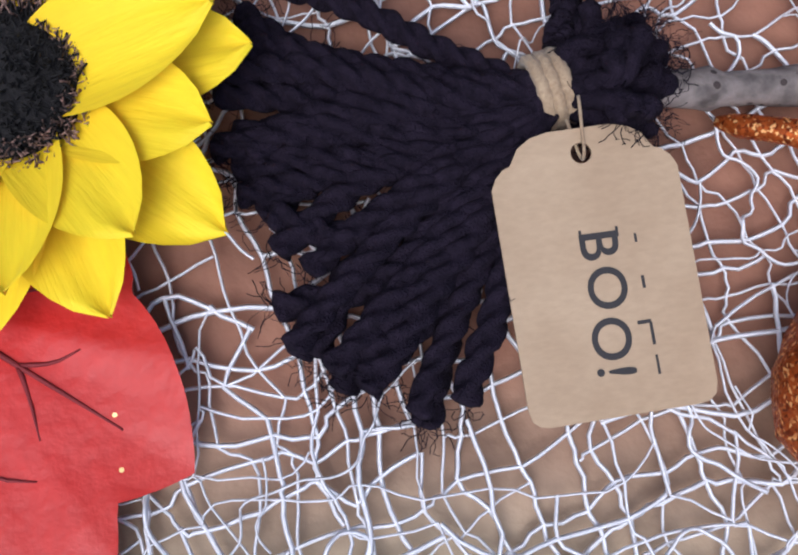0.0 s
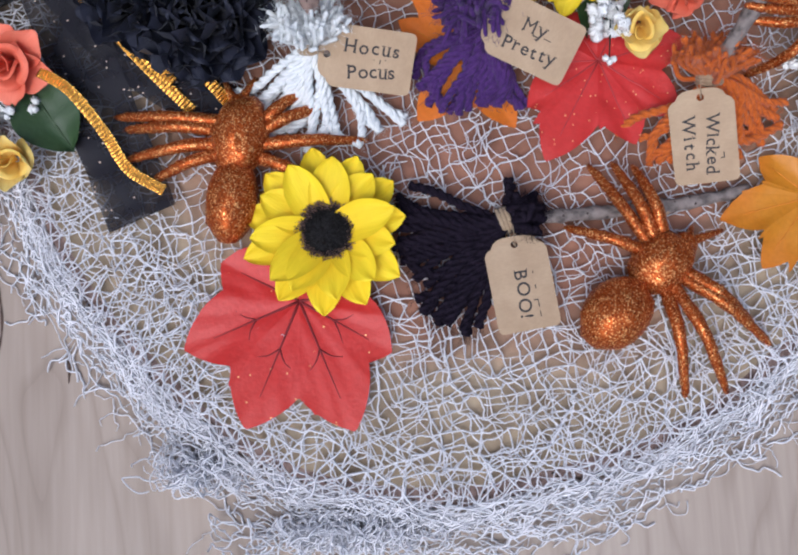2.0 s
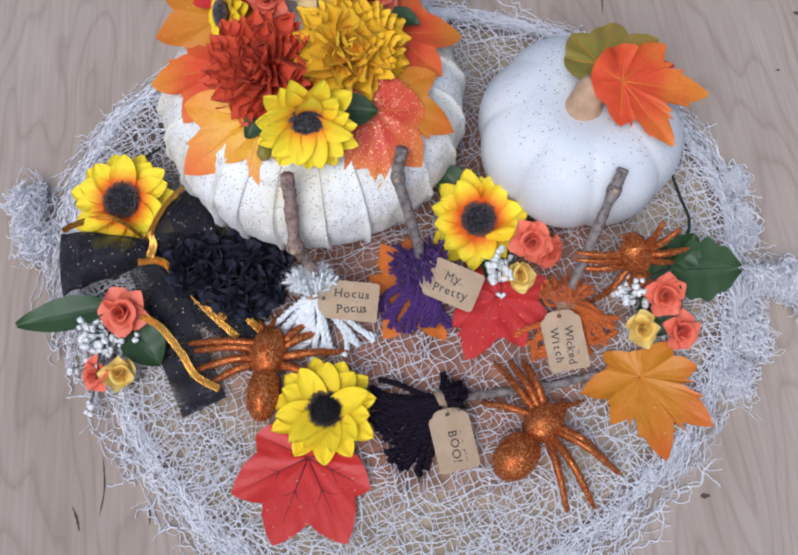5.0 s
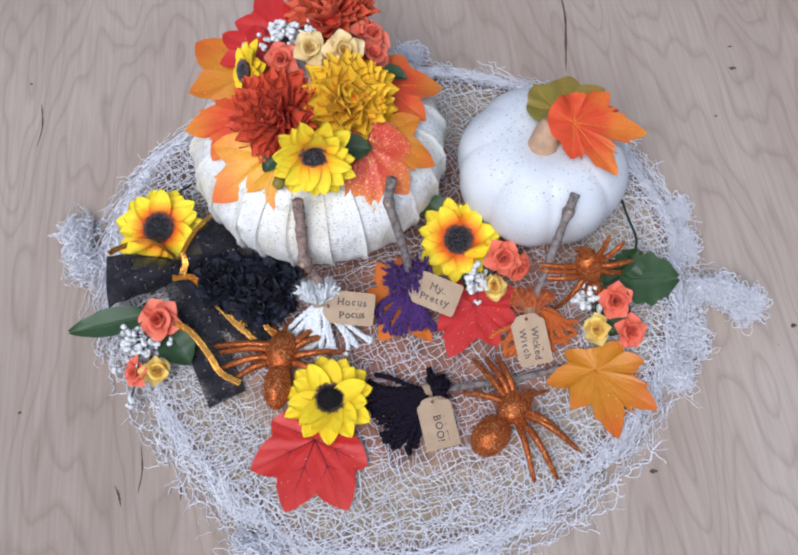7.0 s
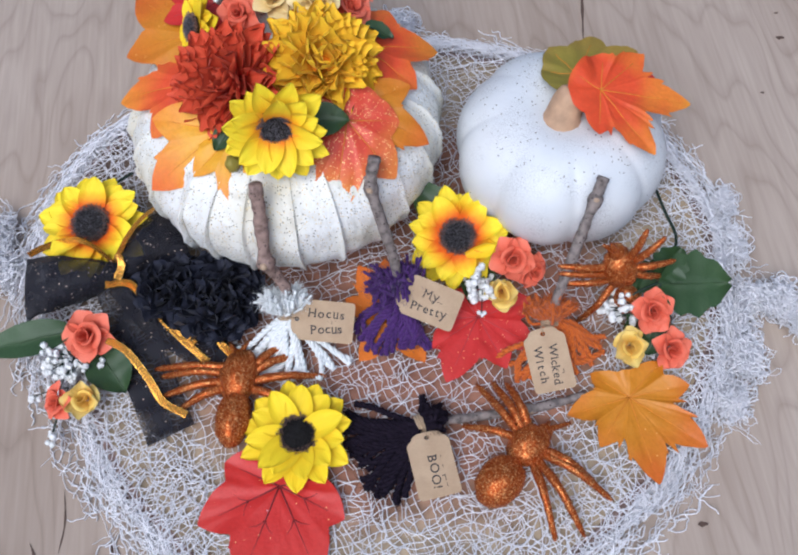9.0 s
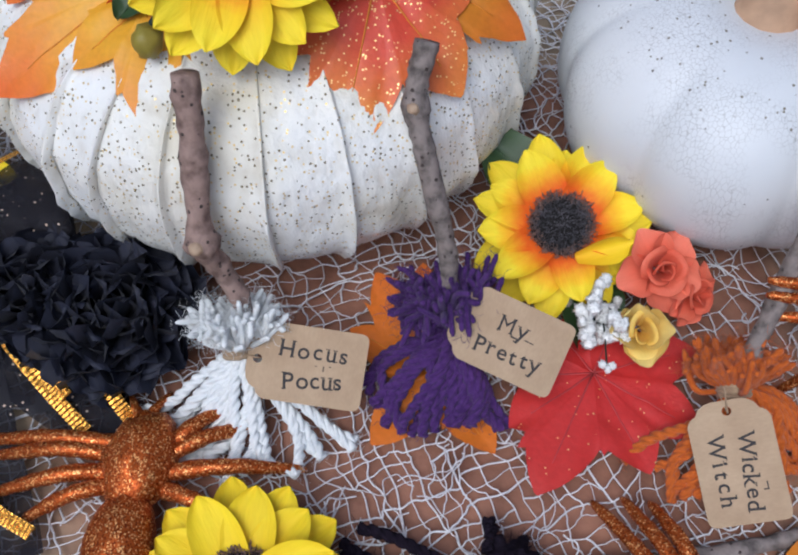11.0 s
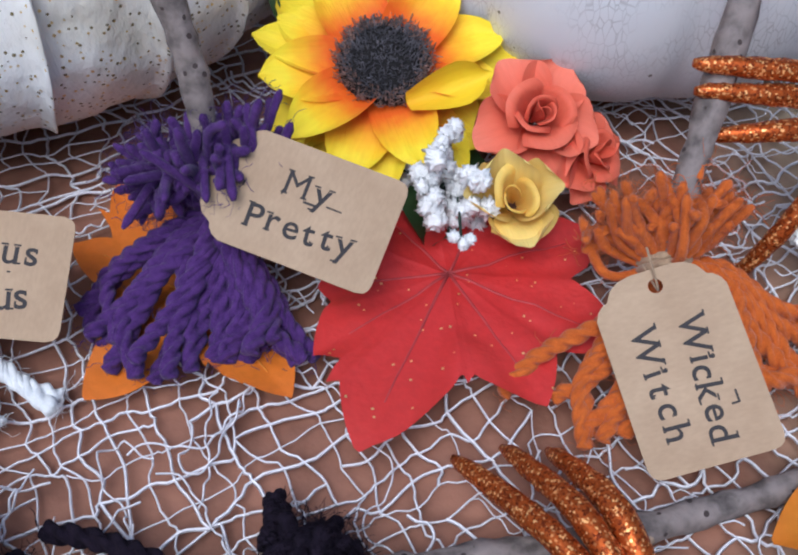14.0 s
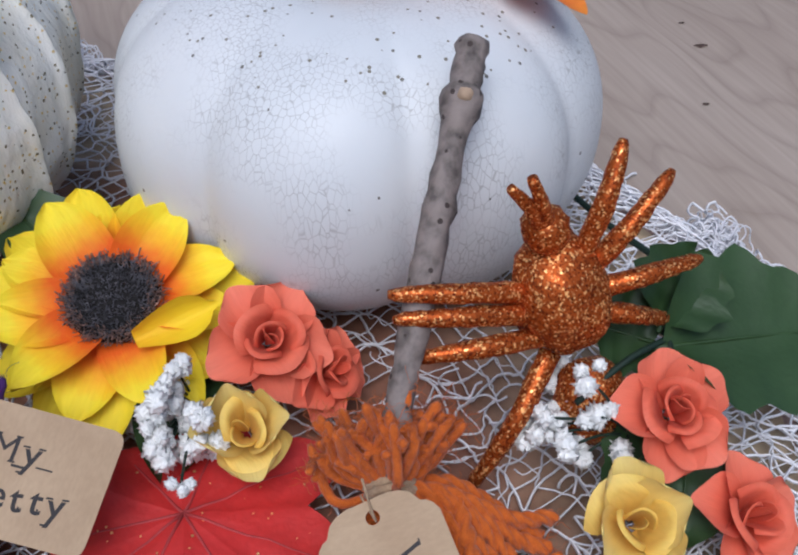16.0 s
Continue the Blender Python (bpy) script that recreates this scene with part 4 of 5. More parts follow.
spider("left_spider", (-0.1425, -0.0285, 0.012), (-0.1420, -0.0450, 0.0150), (-0.1475, -0.0760, 0.0145), (0, 0, 1),
       [((-0.2060, -0.0275, 0.006), 0.006, 0.007), ((-0.2020, -0.0345, 0.006), 0.007, 0.003), ((-0.2010, -0.0500, 0.006), 0.006, -0.003), ((-0.1880, -0.0610, 0.005), 0.006, -0.008),
        ((-0.1080, -0.0205, 0.008), 0.005, 0.006), ((-0.1000, -0.0300, 0.008), 0.005, 0.003), ((-0.0800, -0.0490, 0.006), 0.006, -0.003), ((-0.1020, -0.0700, 0.005), 0.006, -0.008)],
       [(-0.1500, -0.0130, 0.007), (-0.1340, -0.0130, 0.007)], "copper glitter plastic spider beside a ribbon bow", ab=(0.021, 0.0125, 0.0125), th=(0.0205, 0.0138, 0.0120))
spider("right_spider", (0.1315, -0.0110, 0.0745), (0.1360, -0.0150, 0.0560), (0.1440, -0.0260, 0.0260), (-0.12, -0.75, 0.62),
       [((0.0919, -0.0117, 0.0642), 0.003, 0.004), ((0.0922, -0.0150, 0.0590), 0.003, -0.002), ((0.0954, -0.0165, 0.0465), 0.004, -0.009), ((0.1080, -0.0300, 0.0060), 0.006, -0.014),
        ((0.1500, -0.0080, 0.0945), 0.004, 0.008), ((0.1640, -0.0100, 0.0845), 0.004, 0.003), ((0.1745, -0.0160, 0.0595), 0.003, -0.002), ((0.1680, -0.0180, 0.0420), 0.003, -0.008)],
       [(0.1195, -0.0140, 0.0905), (0.1240, -0.0150, 0.0930)], "copper glitter plastic spider propped up against a twig", ab=(0.013, 0.0105, 0.009), th=(0.0165, 0.0125, 0.011), lw=1.0)


# ---- leaves ----
def lobed(lobes, base, width, seed, curl, teeth=1.0, n=240, rings=8, droop=0.0):
    """A jagged, lobed leaf blade round its joint; lobes are (degrees, length)."""
    rs = random.Random(seed)
    points = []
    for la, ll in lobes:
        points.append((la, ll, width * 0.9, 0.95))
        for sgn in (-1, 1):
            points.append((la + sgn * rs.uniform(13, 18), ll * rs.uniform(0.74, 0.84) if teeth else ll * 0.6, 10, 1.1))
            points.append((la + sgn * rs.uniform(25, 31), ll * rs.uniform(0.54, 0.66) if teeth else ll * 0.5, 9, 1.1))
    v, f, far = [(0, 0, 0)], [], max(ll for la, ll in lobes)
    for k in range(1, rings + 1):
        for i in range(n):
            a = 360 * i / n
            r = base
            for la, ll, w, p in points:
                d = abs((a - la + 180) % 360 - 180)
                if d < w and ll > base:
                    r = max(r, base + (ll - base) * (1 - d / w) ** p)
            q = k / rings
            ar = radians(a)
            x, y = r * q * math.cos(ar), r * q * math.sin(ar)
            near = min(abs((a - la + 180) % 360 - 180) for la, ll in lobes) / width
            z = curl * (q ** 2) * (noise.noise((math.cos(ar) * 1.6 + seed, math.sin(ar) * 1.6, 0.4)) + 0.25) + 0.0030 * q * min(near, 1) + 0.0014 * noise.noise((x * 130, y * 130, seed)) - droop * (r * q / far) ** 2
            v.append((x, y, z))
    f += [(0, 1 + i, 1 + (i + 1) % n) for i in range(n)]
    f += [(1 + (k - 1) * n + i, 1 + k * n + i, 1 + k * n + (i + 1) % n, 1 + (k - 1) * n + (i + 1) % n) for k in range(1, rings) for i in range(n)]
    return v, f


def leaf(name, m, lobes, base, mat, vein, label, seed=1, curl=0.006, width=38, teeth=1.0, droop=0.0):
    t = thing(name, m, label, "leaf", "artificial leaves")
    v, f = lobed(lobes, base, width, seed, curl, teeth, droop=droop)
    blade = part("blade", build("blade", v, f, mat), t)
    pv, n, rings = np.array(v), 240, 8
    for la, ll in lobes:
        i = int(round((la % 360) / 360 * n)) % n
        line = [(0, 0, 0.0003)] + [tuple(pv[1 + (k - 1) * n + i] + (0, 0, 0.0001)) for k in range(1, rings - 1)]
        part("vein", build("vein", *tube(line, np.linspace(0.00075 if vein is M_VEIN else 0.00045, 0.00018, len(line)), 6), vein), blade)
        for sgn in (-1, 1) if vein is M_VEIN and ll > 0.05 else ():
            j = int(round(((la + sgn * 15) % 360) / 360 * n)) % n
            line = [tuple(pv[1 + 2 * n + i]), tuple(pv[1 + 3 * n + (i + j) // 2 if abs(i - j) < 60 else 1 + 3 * n + i]), tuple(pv[1 + 4 * n + j])]
            part("vein", build("vein", *tube(curve(line, 6), np.linspace(0.00050, 0.00015, 6), 5), vein), blade)
    return t


leaf("red_maple_leaf", (-0.1184, -0.1264, 0.0065), [(150, 0.0425), (-161, 0.0607), (-116, 0.0665), (-70, 0.0685), (-33, 0.0515), (5, 0.034)], 0.030, M_LEAFRED, M_VEIN, "red fabric maple leaf with dark veins lying on gauze", 2, 0.004, 44)
leaf("golden_maple_leaf", (0.1334, -0.0934, 0.0075), [(139, 0.0320), (-170, 0.0473), (-130, 0.0440), (-85, 0.0655), (-44, 0.0625), (4, 0.044), (40, 0.0370)], 0.019, M_LEAFYEL, M_VEINY, "golden orange fabric maple leaf lying on gauze", 4, 0.005, 37)
leaf("red_leaf_under_roses", (0.0365, -0.0180, 0.0100), [(-122, 0.0580), (-150, 0.0430), (178, 0.034), (119, 0.0290), (60, 0.033), (10, 0.045), (-38, 0.048), (-72, 0.046)], 0.024, M_LEAFRED2, M_VEINR, "red fabric maple leaf dotted with gold glitter", 6, 0.005)
leaf("orange_leaf_under_broom", (-0.0274, -0.0132, 0.0070), [(143, 0.0420), (112, 0.0560), (-134, 0.0395), (-60, 0.0410), (90, 0.0540)], 0.017, M_LEAFBURNT, M_VEINY, "orange fabric leaf under the purple broom", 8, 0.003)


# ---- flowers ----
PETALS = {}


def petal(L, W, cup, bend, tip, mat, ruffle=0.0, key=0, nu=8, nv=6):
    """One petal from the joint along x; tip 0 is blunt, 1 is pointed, below 0 is an oval end."""
    k = (round(L, 5), round(W, 5), cup, bend, tip, mat.name, ruffle, key)
    if k not in PETALS:
        rs = random.Random(key * 7 + 1)
        ph = rs.uniform(0, 6)
        v, f = [], []
        for i in range(nu + 1):
            u = i / nu
            if tip < 0:
                w = (0.46 + 0.54 * math.sin(min(1, u / 0.55) * 1.5708)) * (1 if u < 0.55 else max(0.01, 1 - ((u - 0.55) / 0.452) ** 2) ** 0.68)
            elif tip:
                w = (0.42 + 0.58 * math.sin(min(1, u / 0.62) * 1.5708)) * (1 if u < 0.62 else math.sqrt(max(0, 1 - ((u - 0.62) / 0.40) ** 2)) * (1 - tip * 0.35 * (u - 0.62) / 0.38))
            else:
                w = (0.40 + 0.60 * math.sin(min(1, u / 0.6) * 1.5708)) * (1 if u < 0.72 else math.sqrt(max(0.12, 1 - ((u - 0.72) / 0.34) ** 2)))
            for j in range(nv + 1):
                s = 2 * j / nv - 1
                y = s * w * W / 2
                x = L * (u - (0.0 if tip < 0 else 0.10 if tip else 0.16) * s * s * u ** 3)
                z = cup * W * (s * s) * w + bend * L * u * u + ruffle * L * math.sin(ph + s * 5 + u * 3) * u
                v.append((x, y, z))
        c = nv + 1
        f = [(i * c + j, (i + 1) * c + j, (i + 1) * c + j + 1, i * c + j + 1) for i in range(nu) for j in range(nv)]
        PETALS[k] = build("petal", v, f, mat)
    return PETALS[k]


def sunflower(name, loc, normal, R, mat, label, seed=1, spin=0, rim=M_RIM, folded=False, cup=0, plush=M_FUZZ):
    rs = random.Random(seed)
    t = thing(name, aim(loc, normal, spin), label, "sunflower", "artificial sunflowers")
    for ring, (n, ln, tilt, z) in enumerate(((11, 1.0, 2, 0.000), (11, 0.88, 11, 0.0020))):
        for i in range(n):
            a = 360 / n * i + ring * 16 + rs.gauss(0, 3)
            key = rs.randrange(4)
            me = petal(R * (0.98 + 0.02 * key) * ln, R * (0.46 + 0.02 * (key % 3)), 0.13 + 0.06 * (key % 2), -0.05 - 0.06 * (key // 2), -1, mat, 0.02, key, 14, 8)
            part("petal", me, t, pose(0, 0, z, 0, 0, a) @ pose(0, 0, 0, rs.gauss(0, 6), -(tilt + cup + rs.gauss(0, 5)), 0))
    v, f = blob(R * 0.33, R * 0.33, R * 0.12, seed, 0.10, 26, 10)
    disc = part("disc", build("disc", v + (0, 0, 0.006), f, M_DISC), t, label="fuzzy dark seed disc")
    for name, lo, hi, count, mat2 in (("seed_rim", 0.25, 0.355, 900, rim), ("disc_fuzz", 0.0, 0.30, 900, plush)):
        lines = []
        for i in range(count):
            a, q = rs.uniform(0, 6.283), R * math.sqrt(rs.uniform(lo * lo, hi * hi))
            p = np.array((q * math.cos(a), q * math.sin(a), 0.0055 + R * 0.12 * math.sqrt(max(0, 1 - (q / R / 0.37) ** 2))))
            d = np.array((rs.gauss(0, 0.5) + 0.5 * math.cos(a) * q / R / 0.35, rs.gauss(0, 0.5) + 0.5 * math.sin(a) * q / R / 0.35, 1.0))
            lines.append(np.array([p, p + d * 0.0008, p + d * 0.0015 + (0, 0, -0.0002)]))
        part(name, build(name, *strands(lines, 0.00016), mat2), disc, label="ring of brown glittered fibres" if name == "seed_rim" else "dark plush fibres")
    if folded:
        part("petal", petal(R * 0.62, R * 0.30, 0.5, 0.15, 0.6, M_SUNPETAL, 0.0, 9), t, pose(R * 0.10, -R * 0.36, 0.009, 25, 0, 14))
    return t


def rose_petal(r0, h, flare, span, mat, key):
    """One cupped petal wrapped round the z axis, its lip rolled outwards."""
    k = ("rose", round(r0, 5), round(h, 5), round(flare, 5), span, mat.name, key)
    if k not in PETALS:
        nu, nv, v = 12, 8, []
        for j in range(nv + 1):
            u = j / nv
            for i in range(nu + 1):
                s = 2 * i / nu - 1
                side = 1 - 0.30 * abs(s) ** 3 - 0.06 * key * s
                r = r0 * (0.35 + 0.65 * min(1, u * 2.2)) + flare * u ** 2.2 + 0.06 * r0 * math.sin(s * 4 + key * 2)
                z = h * side * math.sin(min(1, u * 0.95) * 1.75) / math.sin(1.66) - 0.12 * flare * u ** 6
                a = radians(span) * s * (0.55 + 0.45 * math.sin(min(1, u * 1.3) * 1.5708)) * (1 - 0.18 * u ** 6)
                v.append((r * math.cos(a), r * math.sin(a), z))
        c = nu + 1
        PETALS[k] = build("petal", v, [(j * c + i, j * c + i + 1, (j + 1) * c + i + 1, (j + 1) * c + i) for j in range(nv) for i in range(nu)], mat)
    return PETALS[k]


def rose(name, loc, normal, R, mat, label, seed=1, n=13, half=False):
    """A rolled heart with rings of petals that open further outwards; n is how many petals; a half open one has a few broad petals spread round a small heart."""
    rs = random.Random(seed)
    t = thing(name, aim(loc, normal, rs.uniform(0, 360)), label, "rose", "artificial roses")
    inner = 5 if half else n - 5
    for i in range(inner):
        q = 0.7 * i / (inner - 1)
        me = rose_petal(R * (0.10 + 0.34 * q), R * (0.92 - 0.36 * q), R * (0.04 + 0.55 * q ** 1.4), 92 if q < 0.3 else 70, mat, i % 3)
        part("petal", me, t, pose(0, 0, -R * 0.25, rs.gauss(0, 5), rs.gauss(0, 5), 137.5 * i + rs.gauss(0, 6)))
    for i in range(4 if half else 5):
        tilt = rs.uniform(22, 58) if half else rs.uniform(14, 34)
        me = petal(round(R * 1.08, 5), round(R * (0.98 if half else 1.15), 5), 0.30, 0.06 if half else -0.22, 0, mat, 0.03, i % 3, 12, 10)
        part("petal", me, t, pose(0, 0, -R * 0.22, 0, 0, (90 if half else 72) * i + rs.gauss(0, 9)) @ pose(R * 0.10, 0, 0, rs.gauss(0, 8), -tilt, 0))
    return t


def mum(name, loc, normal, R, mat, label, seed=1, count=78, category="chrysanthemum", ruffle=0.05, W=0.36, dome=1.0, tip=0.35, wild=7):
    rs = random.Random(seed)
    t = thing(name, aim(loc, normal, rs.uniform(0, 360)), label, category, "artificial blossoms")
    for i in range(count):
        q = math.sqrt((i + 0.5) / count)
        key = rs.randrange(4)
        L = round(R * (0.50 + 0.42 * q + 0.06 * (key % 2)), 4)
        tilt = 84 - 92 * q * dome + rs.gauss(0, wild)
        me = petal(L, R * W, 0.35, 0.12, tip, mat, ruffle, key)
        part("petal", me, t, pose(0, 0, R * 0.12 * (1 - q), 0, 0, 137.5 * i + rs.gauss(0, 8)) @ pose(R * 0.10 * q, 0, 0, rs.gauss(0, 2 * wild), -tilt, 0))
    v, f = blob(R * 0.3, R * 0.3, R * 0.3, seed, 0.2, 12, 8)
    part("heart", build("heart", v + (0, 0, R * 0.05), f, mat), t)
    return t


def floret_mesh(key):
    """A knobbly bead of tiny blossoms."""
    v, f = blob(1, 1, 1, key, 0.0, 26, 16)
    out = []
    for p in v:
        d = Vector(p)
        out.append(d * 0.0030 * (0.80 + 0.70 * abs(noise.noise(d * 3.4 + Vector((key * 5, 0, 0)))) + 0.55 * noise.noise(d * 7 + Vector((0, key, 0))) + 0.40 * noise.noise(d * 15)))
    return build("floret", out, f, M_BREATH)


FLORETS = [floret_mesh(k) for k in range(3)]


def breath(name, root, tips, label="sprig of tiny white baby's breath florets"):
    t = thing(name, root, label, "flower sprig", "white floret sprigs")
    rs = random.Random(len(tips))
    for i, p in enumerate(tips):
        d = Vector(p) - Vector(root)
        for _ in range(3):
            near = d + Vector((rs.gauss(0, 0.0016), rs.gauss(0, 0.0016), rs.gauss(0, 0.0012)))
            part("floret", FLORETS[rs.randrange(3)], t, Matrix.Translation(near) @ pose(0, 0, 0, rs.uniform(0, 360), rs.uniform(0, 360), 0) @ Matrix.Scale(rs.uniform(0.45, 0.9), 4))
        part("stem", build("stem", *tube(curve([(0, 0, 0), tuple(d * 0.5 + Vector((0, 0, 0.002))), tuple(d)], 7), 0.0004, 5), M_WIRE), t)
    return t


def spray(c, s, n, seed):
    rs = random.Random(seed)
    return [(c[0] + rs.gauss(0, s[0]), c[1] + rs.gauss(0, s[1]), max(0.006, c[2] + rs.gauss(0, s[2]))) for _ in range(n)]


def green_leaf(name, base, tip, width, up, label="dark green fabric leaf", lobed_edge=0.0, seed=1):
    """A simple blade with a folded midrib."""
    base, tip = Vector(base), Vector(tip)
    X = (tip - base)
    L = X.length
    X.normalize()
    Y = Vector(up).cross(X).normalized()
    m = Matrix((X, Y, X.cross(Y))).transposed().to_4x4()
    m.translation = base
    t = thing(name, m, label, "leaf", "green leaves")
    nu, nv, v = 16, 6, []
    for i in range(nu + 1):
        u = i / nu
        w = width / 2 * (math.sin(math.pi * (0.03 + 0.95 * u) ** 0.8)) ** 0.75 * (1 + lobed_edge * math.sin(u * 22 + seed))
        for j in range(nv + 1):
            s = 2 * j / nv - 1
            v.append((L * u, s * w, 0.18 * width * abs(s) - 0.10 * L * u * u + 0.0015 * noise.noise((u * 5, s * 3, seed))))
    c = nv + 1
    part("blade", build("blade", v, [(i * c + j, (i + 1) * c + j, (i + 1) * c + j + 1, i * c + j + 1) for i in range(nu) for j in range(nv)], M_GREEN), t)
    rib = [(L * u, 0, -0.10 * L * u * u + 0.0003) for u in np.linspace(-0.08, 0.95, 8)]
    part("midrib", build("midrib", *tube(rib, np.linspace(0.0008, 0.0003, 8), 6), M_GREEN), t)
    return t


# the three sunflowers on the gauze
sunflower("yellow_sunflower", (-0.1022, -0.0950, 0.0120), (0.02, -0.06, 1), 0.0405, M_SUNPETAL, "bright yellow fabric sunflower with dark disc", 2, cup=13, plush=M_DISC)
sunflower("two_tone_sunflower", (0.0285, 0.0385, 0.0330), (-0.02, -0.42, 0.9), 0.0385, M_SUNPETAL2, "yellow and orange fabric sunflower with fuzzy dark disc", 3, folded=True)
sunflower("bow_sunflower", (-0.2480, 0.0880, 0.0300), (-0.05, -0.25, 1), 0.0425, M_SUNPETAL2, "yellow and orange fabric sunflower beside a black bow", 4)

# roses beside the foam pumpkin
rose("coral_rose", (0.0668, 0.0168, 0.0300), (0.0, -0.6, 0.8), 0.0155, M_CORAL, "coral fabric rose beside the foam pumpkin", 1)
rose("coral_rose", (0.0815, 0.0110, 0.0195), (0.5, -0.5, 0.6), 0.0125, M_CORAL, "small coral fabric rose bud", 2, 11)
rose("yellow_rose", (0.0555, -0.0060, 0.0215), (-0.1, -0.55, 0.8), 0.0165, M_BUTTER, "half open butter yellow fabric rose", 3, 9, True)
breath("white_floret_sprig", (0.045, 0.015, 0.012), spray((0.0385, 0.0005, 0.024), (0.0048, 0.010, 0.006), 30, 4))
# leaf added to darken the gap of foliage and shade under the florets
green_leaf("green_leaf", (0.046, 0.026, 0.014), (0.033, -0.008, 0.011), 0.026, (0, -0.2, 1), "dark green fabric leaf added in the shaded gap under the white florets", seed=11)
green_leaf("green_leaf", (0.028, 0.050, 0.026), (0.000, 0.082, 0.050), 0.030, (0, -0.4, 1))
green_leaf("green_leaf", (0.045, 0.045, 0.026), (0.068, 0.045, 0.036), 0.020, (0, -0.4, 1), seed=2)

# spray at the edge by the propped spider
rose("coral_rose", (0.1580, -0.0405, 0.0325), (-0.1, -0.5, 0.85), 0.0145, M_CORAL, "open coral fabric rose in a small spray", 4, 13)
rose("coral_rose", (0.1690, -0.0640, 0.0160), (0.1, -0.5, 0.8), 0.0138, M_CORAL, "coral fabric rose lying on the gauze", 5, 12)
rose("yellow_rose", (0.1400, -0.0590, 0.0180), (-0.2, -0.5, 0.8), 0.0168, M_BUTTER, "half open butter yellow fabric rose lying on the gauze", 6, 10, True)
breath("white_floret_sprig", (0.150, -0.036, 0.022), spray((0.1345, -0.0330, 0.026), (0.0050, 0.006, 0.006), 22, 8))
green_leaf("green_leaf", (0.165, -0.022, 0.036), (0.218, -0.026, 0.034), 0.046, (0, -0.5, 1), "broad dark green fabric leaf", 0.10, 3)
green_leaf("green_leaf", (0.165, -0.018, 0.034), (0.148, -0.010, 0.040), 0.026, (0, -0.6, 1), "curled dark green fabric leaf", 0.12, 4)
green_leaf("green_leaf", (0.166, -0.018, 0.040), (0.185, -0.002, 0.050), 0.028, (0, -0.6, 1), "dark green fabric leaf", 0.10, 6)
green_leaf("green_leaf", (0.166, -0.040, 0.020), (0.152, -0.064, 0.010), 0.026, (0, -0.4, 1), "dark green fabric leaf under the roses", 0.10, 8)
green_leaf("green_leaf", (0.160, -0.036, 0.022), (0.140, -0.050, 0.012), 0.022, (0, -0.4, 1), "dark green fabric leaf under the roses", 0.10, 9)
for k, (a, b) in enumerate((((0.136, -0.031, 0.033), (0.168, -0.020, 0.037)), ((0.168, -0.020, 0.037), (0.160, -0.040, 0.026)), ((0.170, -0.020, 0.035), (0.172, -0.058, 0.014)))):
    w = thing("wire_stem", a, "thin green wire flower stem", "wire")
    part("wire", build("wire", *tube(curve([a, tuple((np.array(a) + b) / 2 + (0, 0, 0.003)), b], 10), 0.0009, 7, origin=a), M_WIRE), w)

# spray by the bow
rose("coral_rose", (-0.2490, -0.0040, 0.0280), (-0.1, -0.4, 0.9), 0.0175, M_CORAL, "open coral fabric rose beside the black bow", 7, 13)
rose("coral_rose", (-0.2740, -0.0460, 0.0120), (-0.5, -0.3, 0.7), 0.0130, M_CORAL, "small coral fabric rose at the gauze edge", 8, 10)
rose("yellow_rose", (-0.2535, -0.0480, 0.0150), (0.0, -0.4, 0.9), 0.0165, M_BUTTER, "half open butter yellow fabric rose at the gauze edge", 9, 11, True)
breath("white_floret_sprig", (-0.262, -0.016, 0.016), spray((-0.2700, -0.0190, 0.016), (0.010, 0.010, 0.004), 40, 10))
breath("white_floret_sprig", (-0.268, -0.035, 0.010), [(-0.2900, -0.0420, 0.008), (-0.2950, -0.0380, 0.007), (-0.2860, -0.0700, -0.006), (-0.2830, -0.0660, -0.004)], "stray white florets on a thin wire")
green_leaf("green_leaf", (-0.262, 0.004, 0.022), (-0.3370, -0.0005, 0.018), 0.027, (0, -0.2, 1), "long pointed dark green fabric leaf")
green_leaf("green_leaf", (-0.245, -0.012, 0.014), (-0.226, -0.044, 0.010), 0.034, (0, 0, 1), "dark green fabric leaf under the rose", seed=7)
for ctrl in ([(0.1905, 0.086, 0.012), (0.1915, 0.05, 0.018), (0.1910, 0.017, 0.026), (0.17, -0.015, 0.034)], [(-0.222, 0.143, 0.018), (-0.243, 0.128, 0.021), (-0.2600, 0.112, 0.024), (-0.252, 0.095, 0.027)]):
    w = thing("wire_stem", ctrl[0], "dark green wire flower stem", "wire")
    part("wire", build("wire", *tube(curve(ctrl, 14), 0.0012, 7, origin=ctrl[0]), M_WIRE), w)


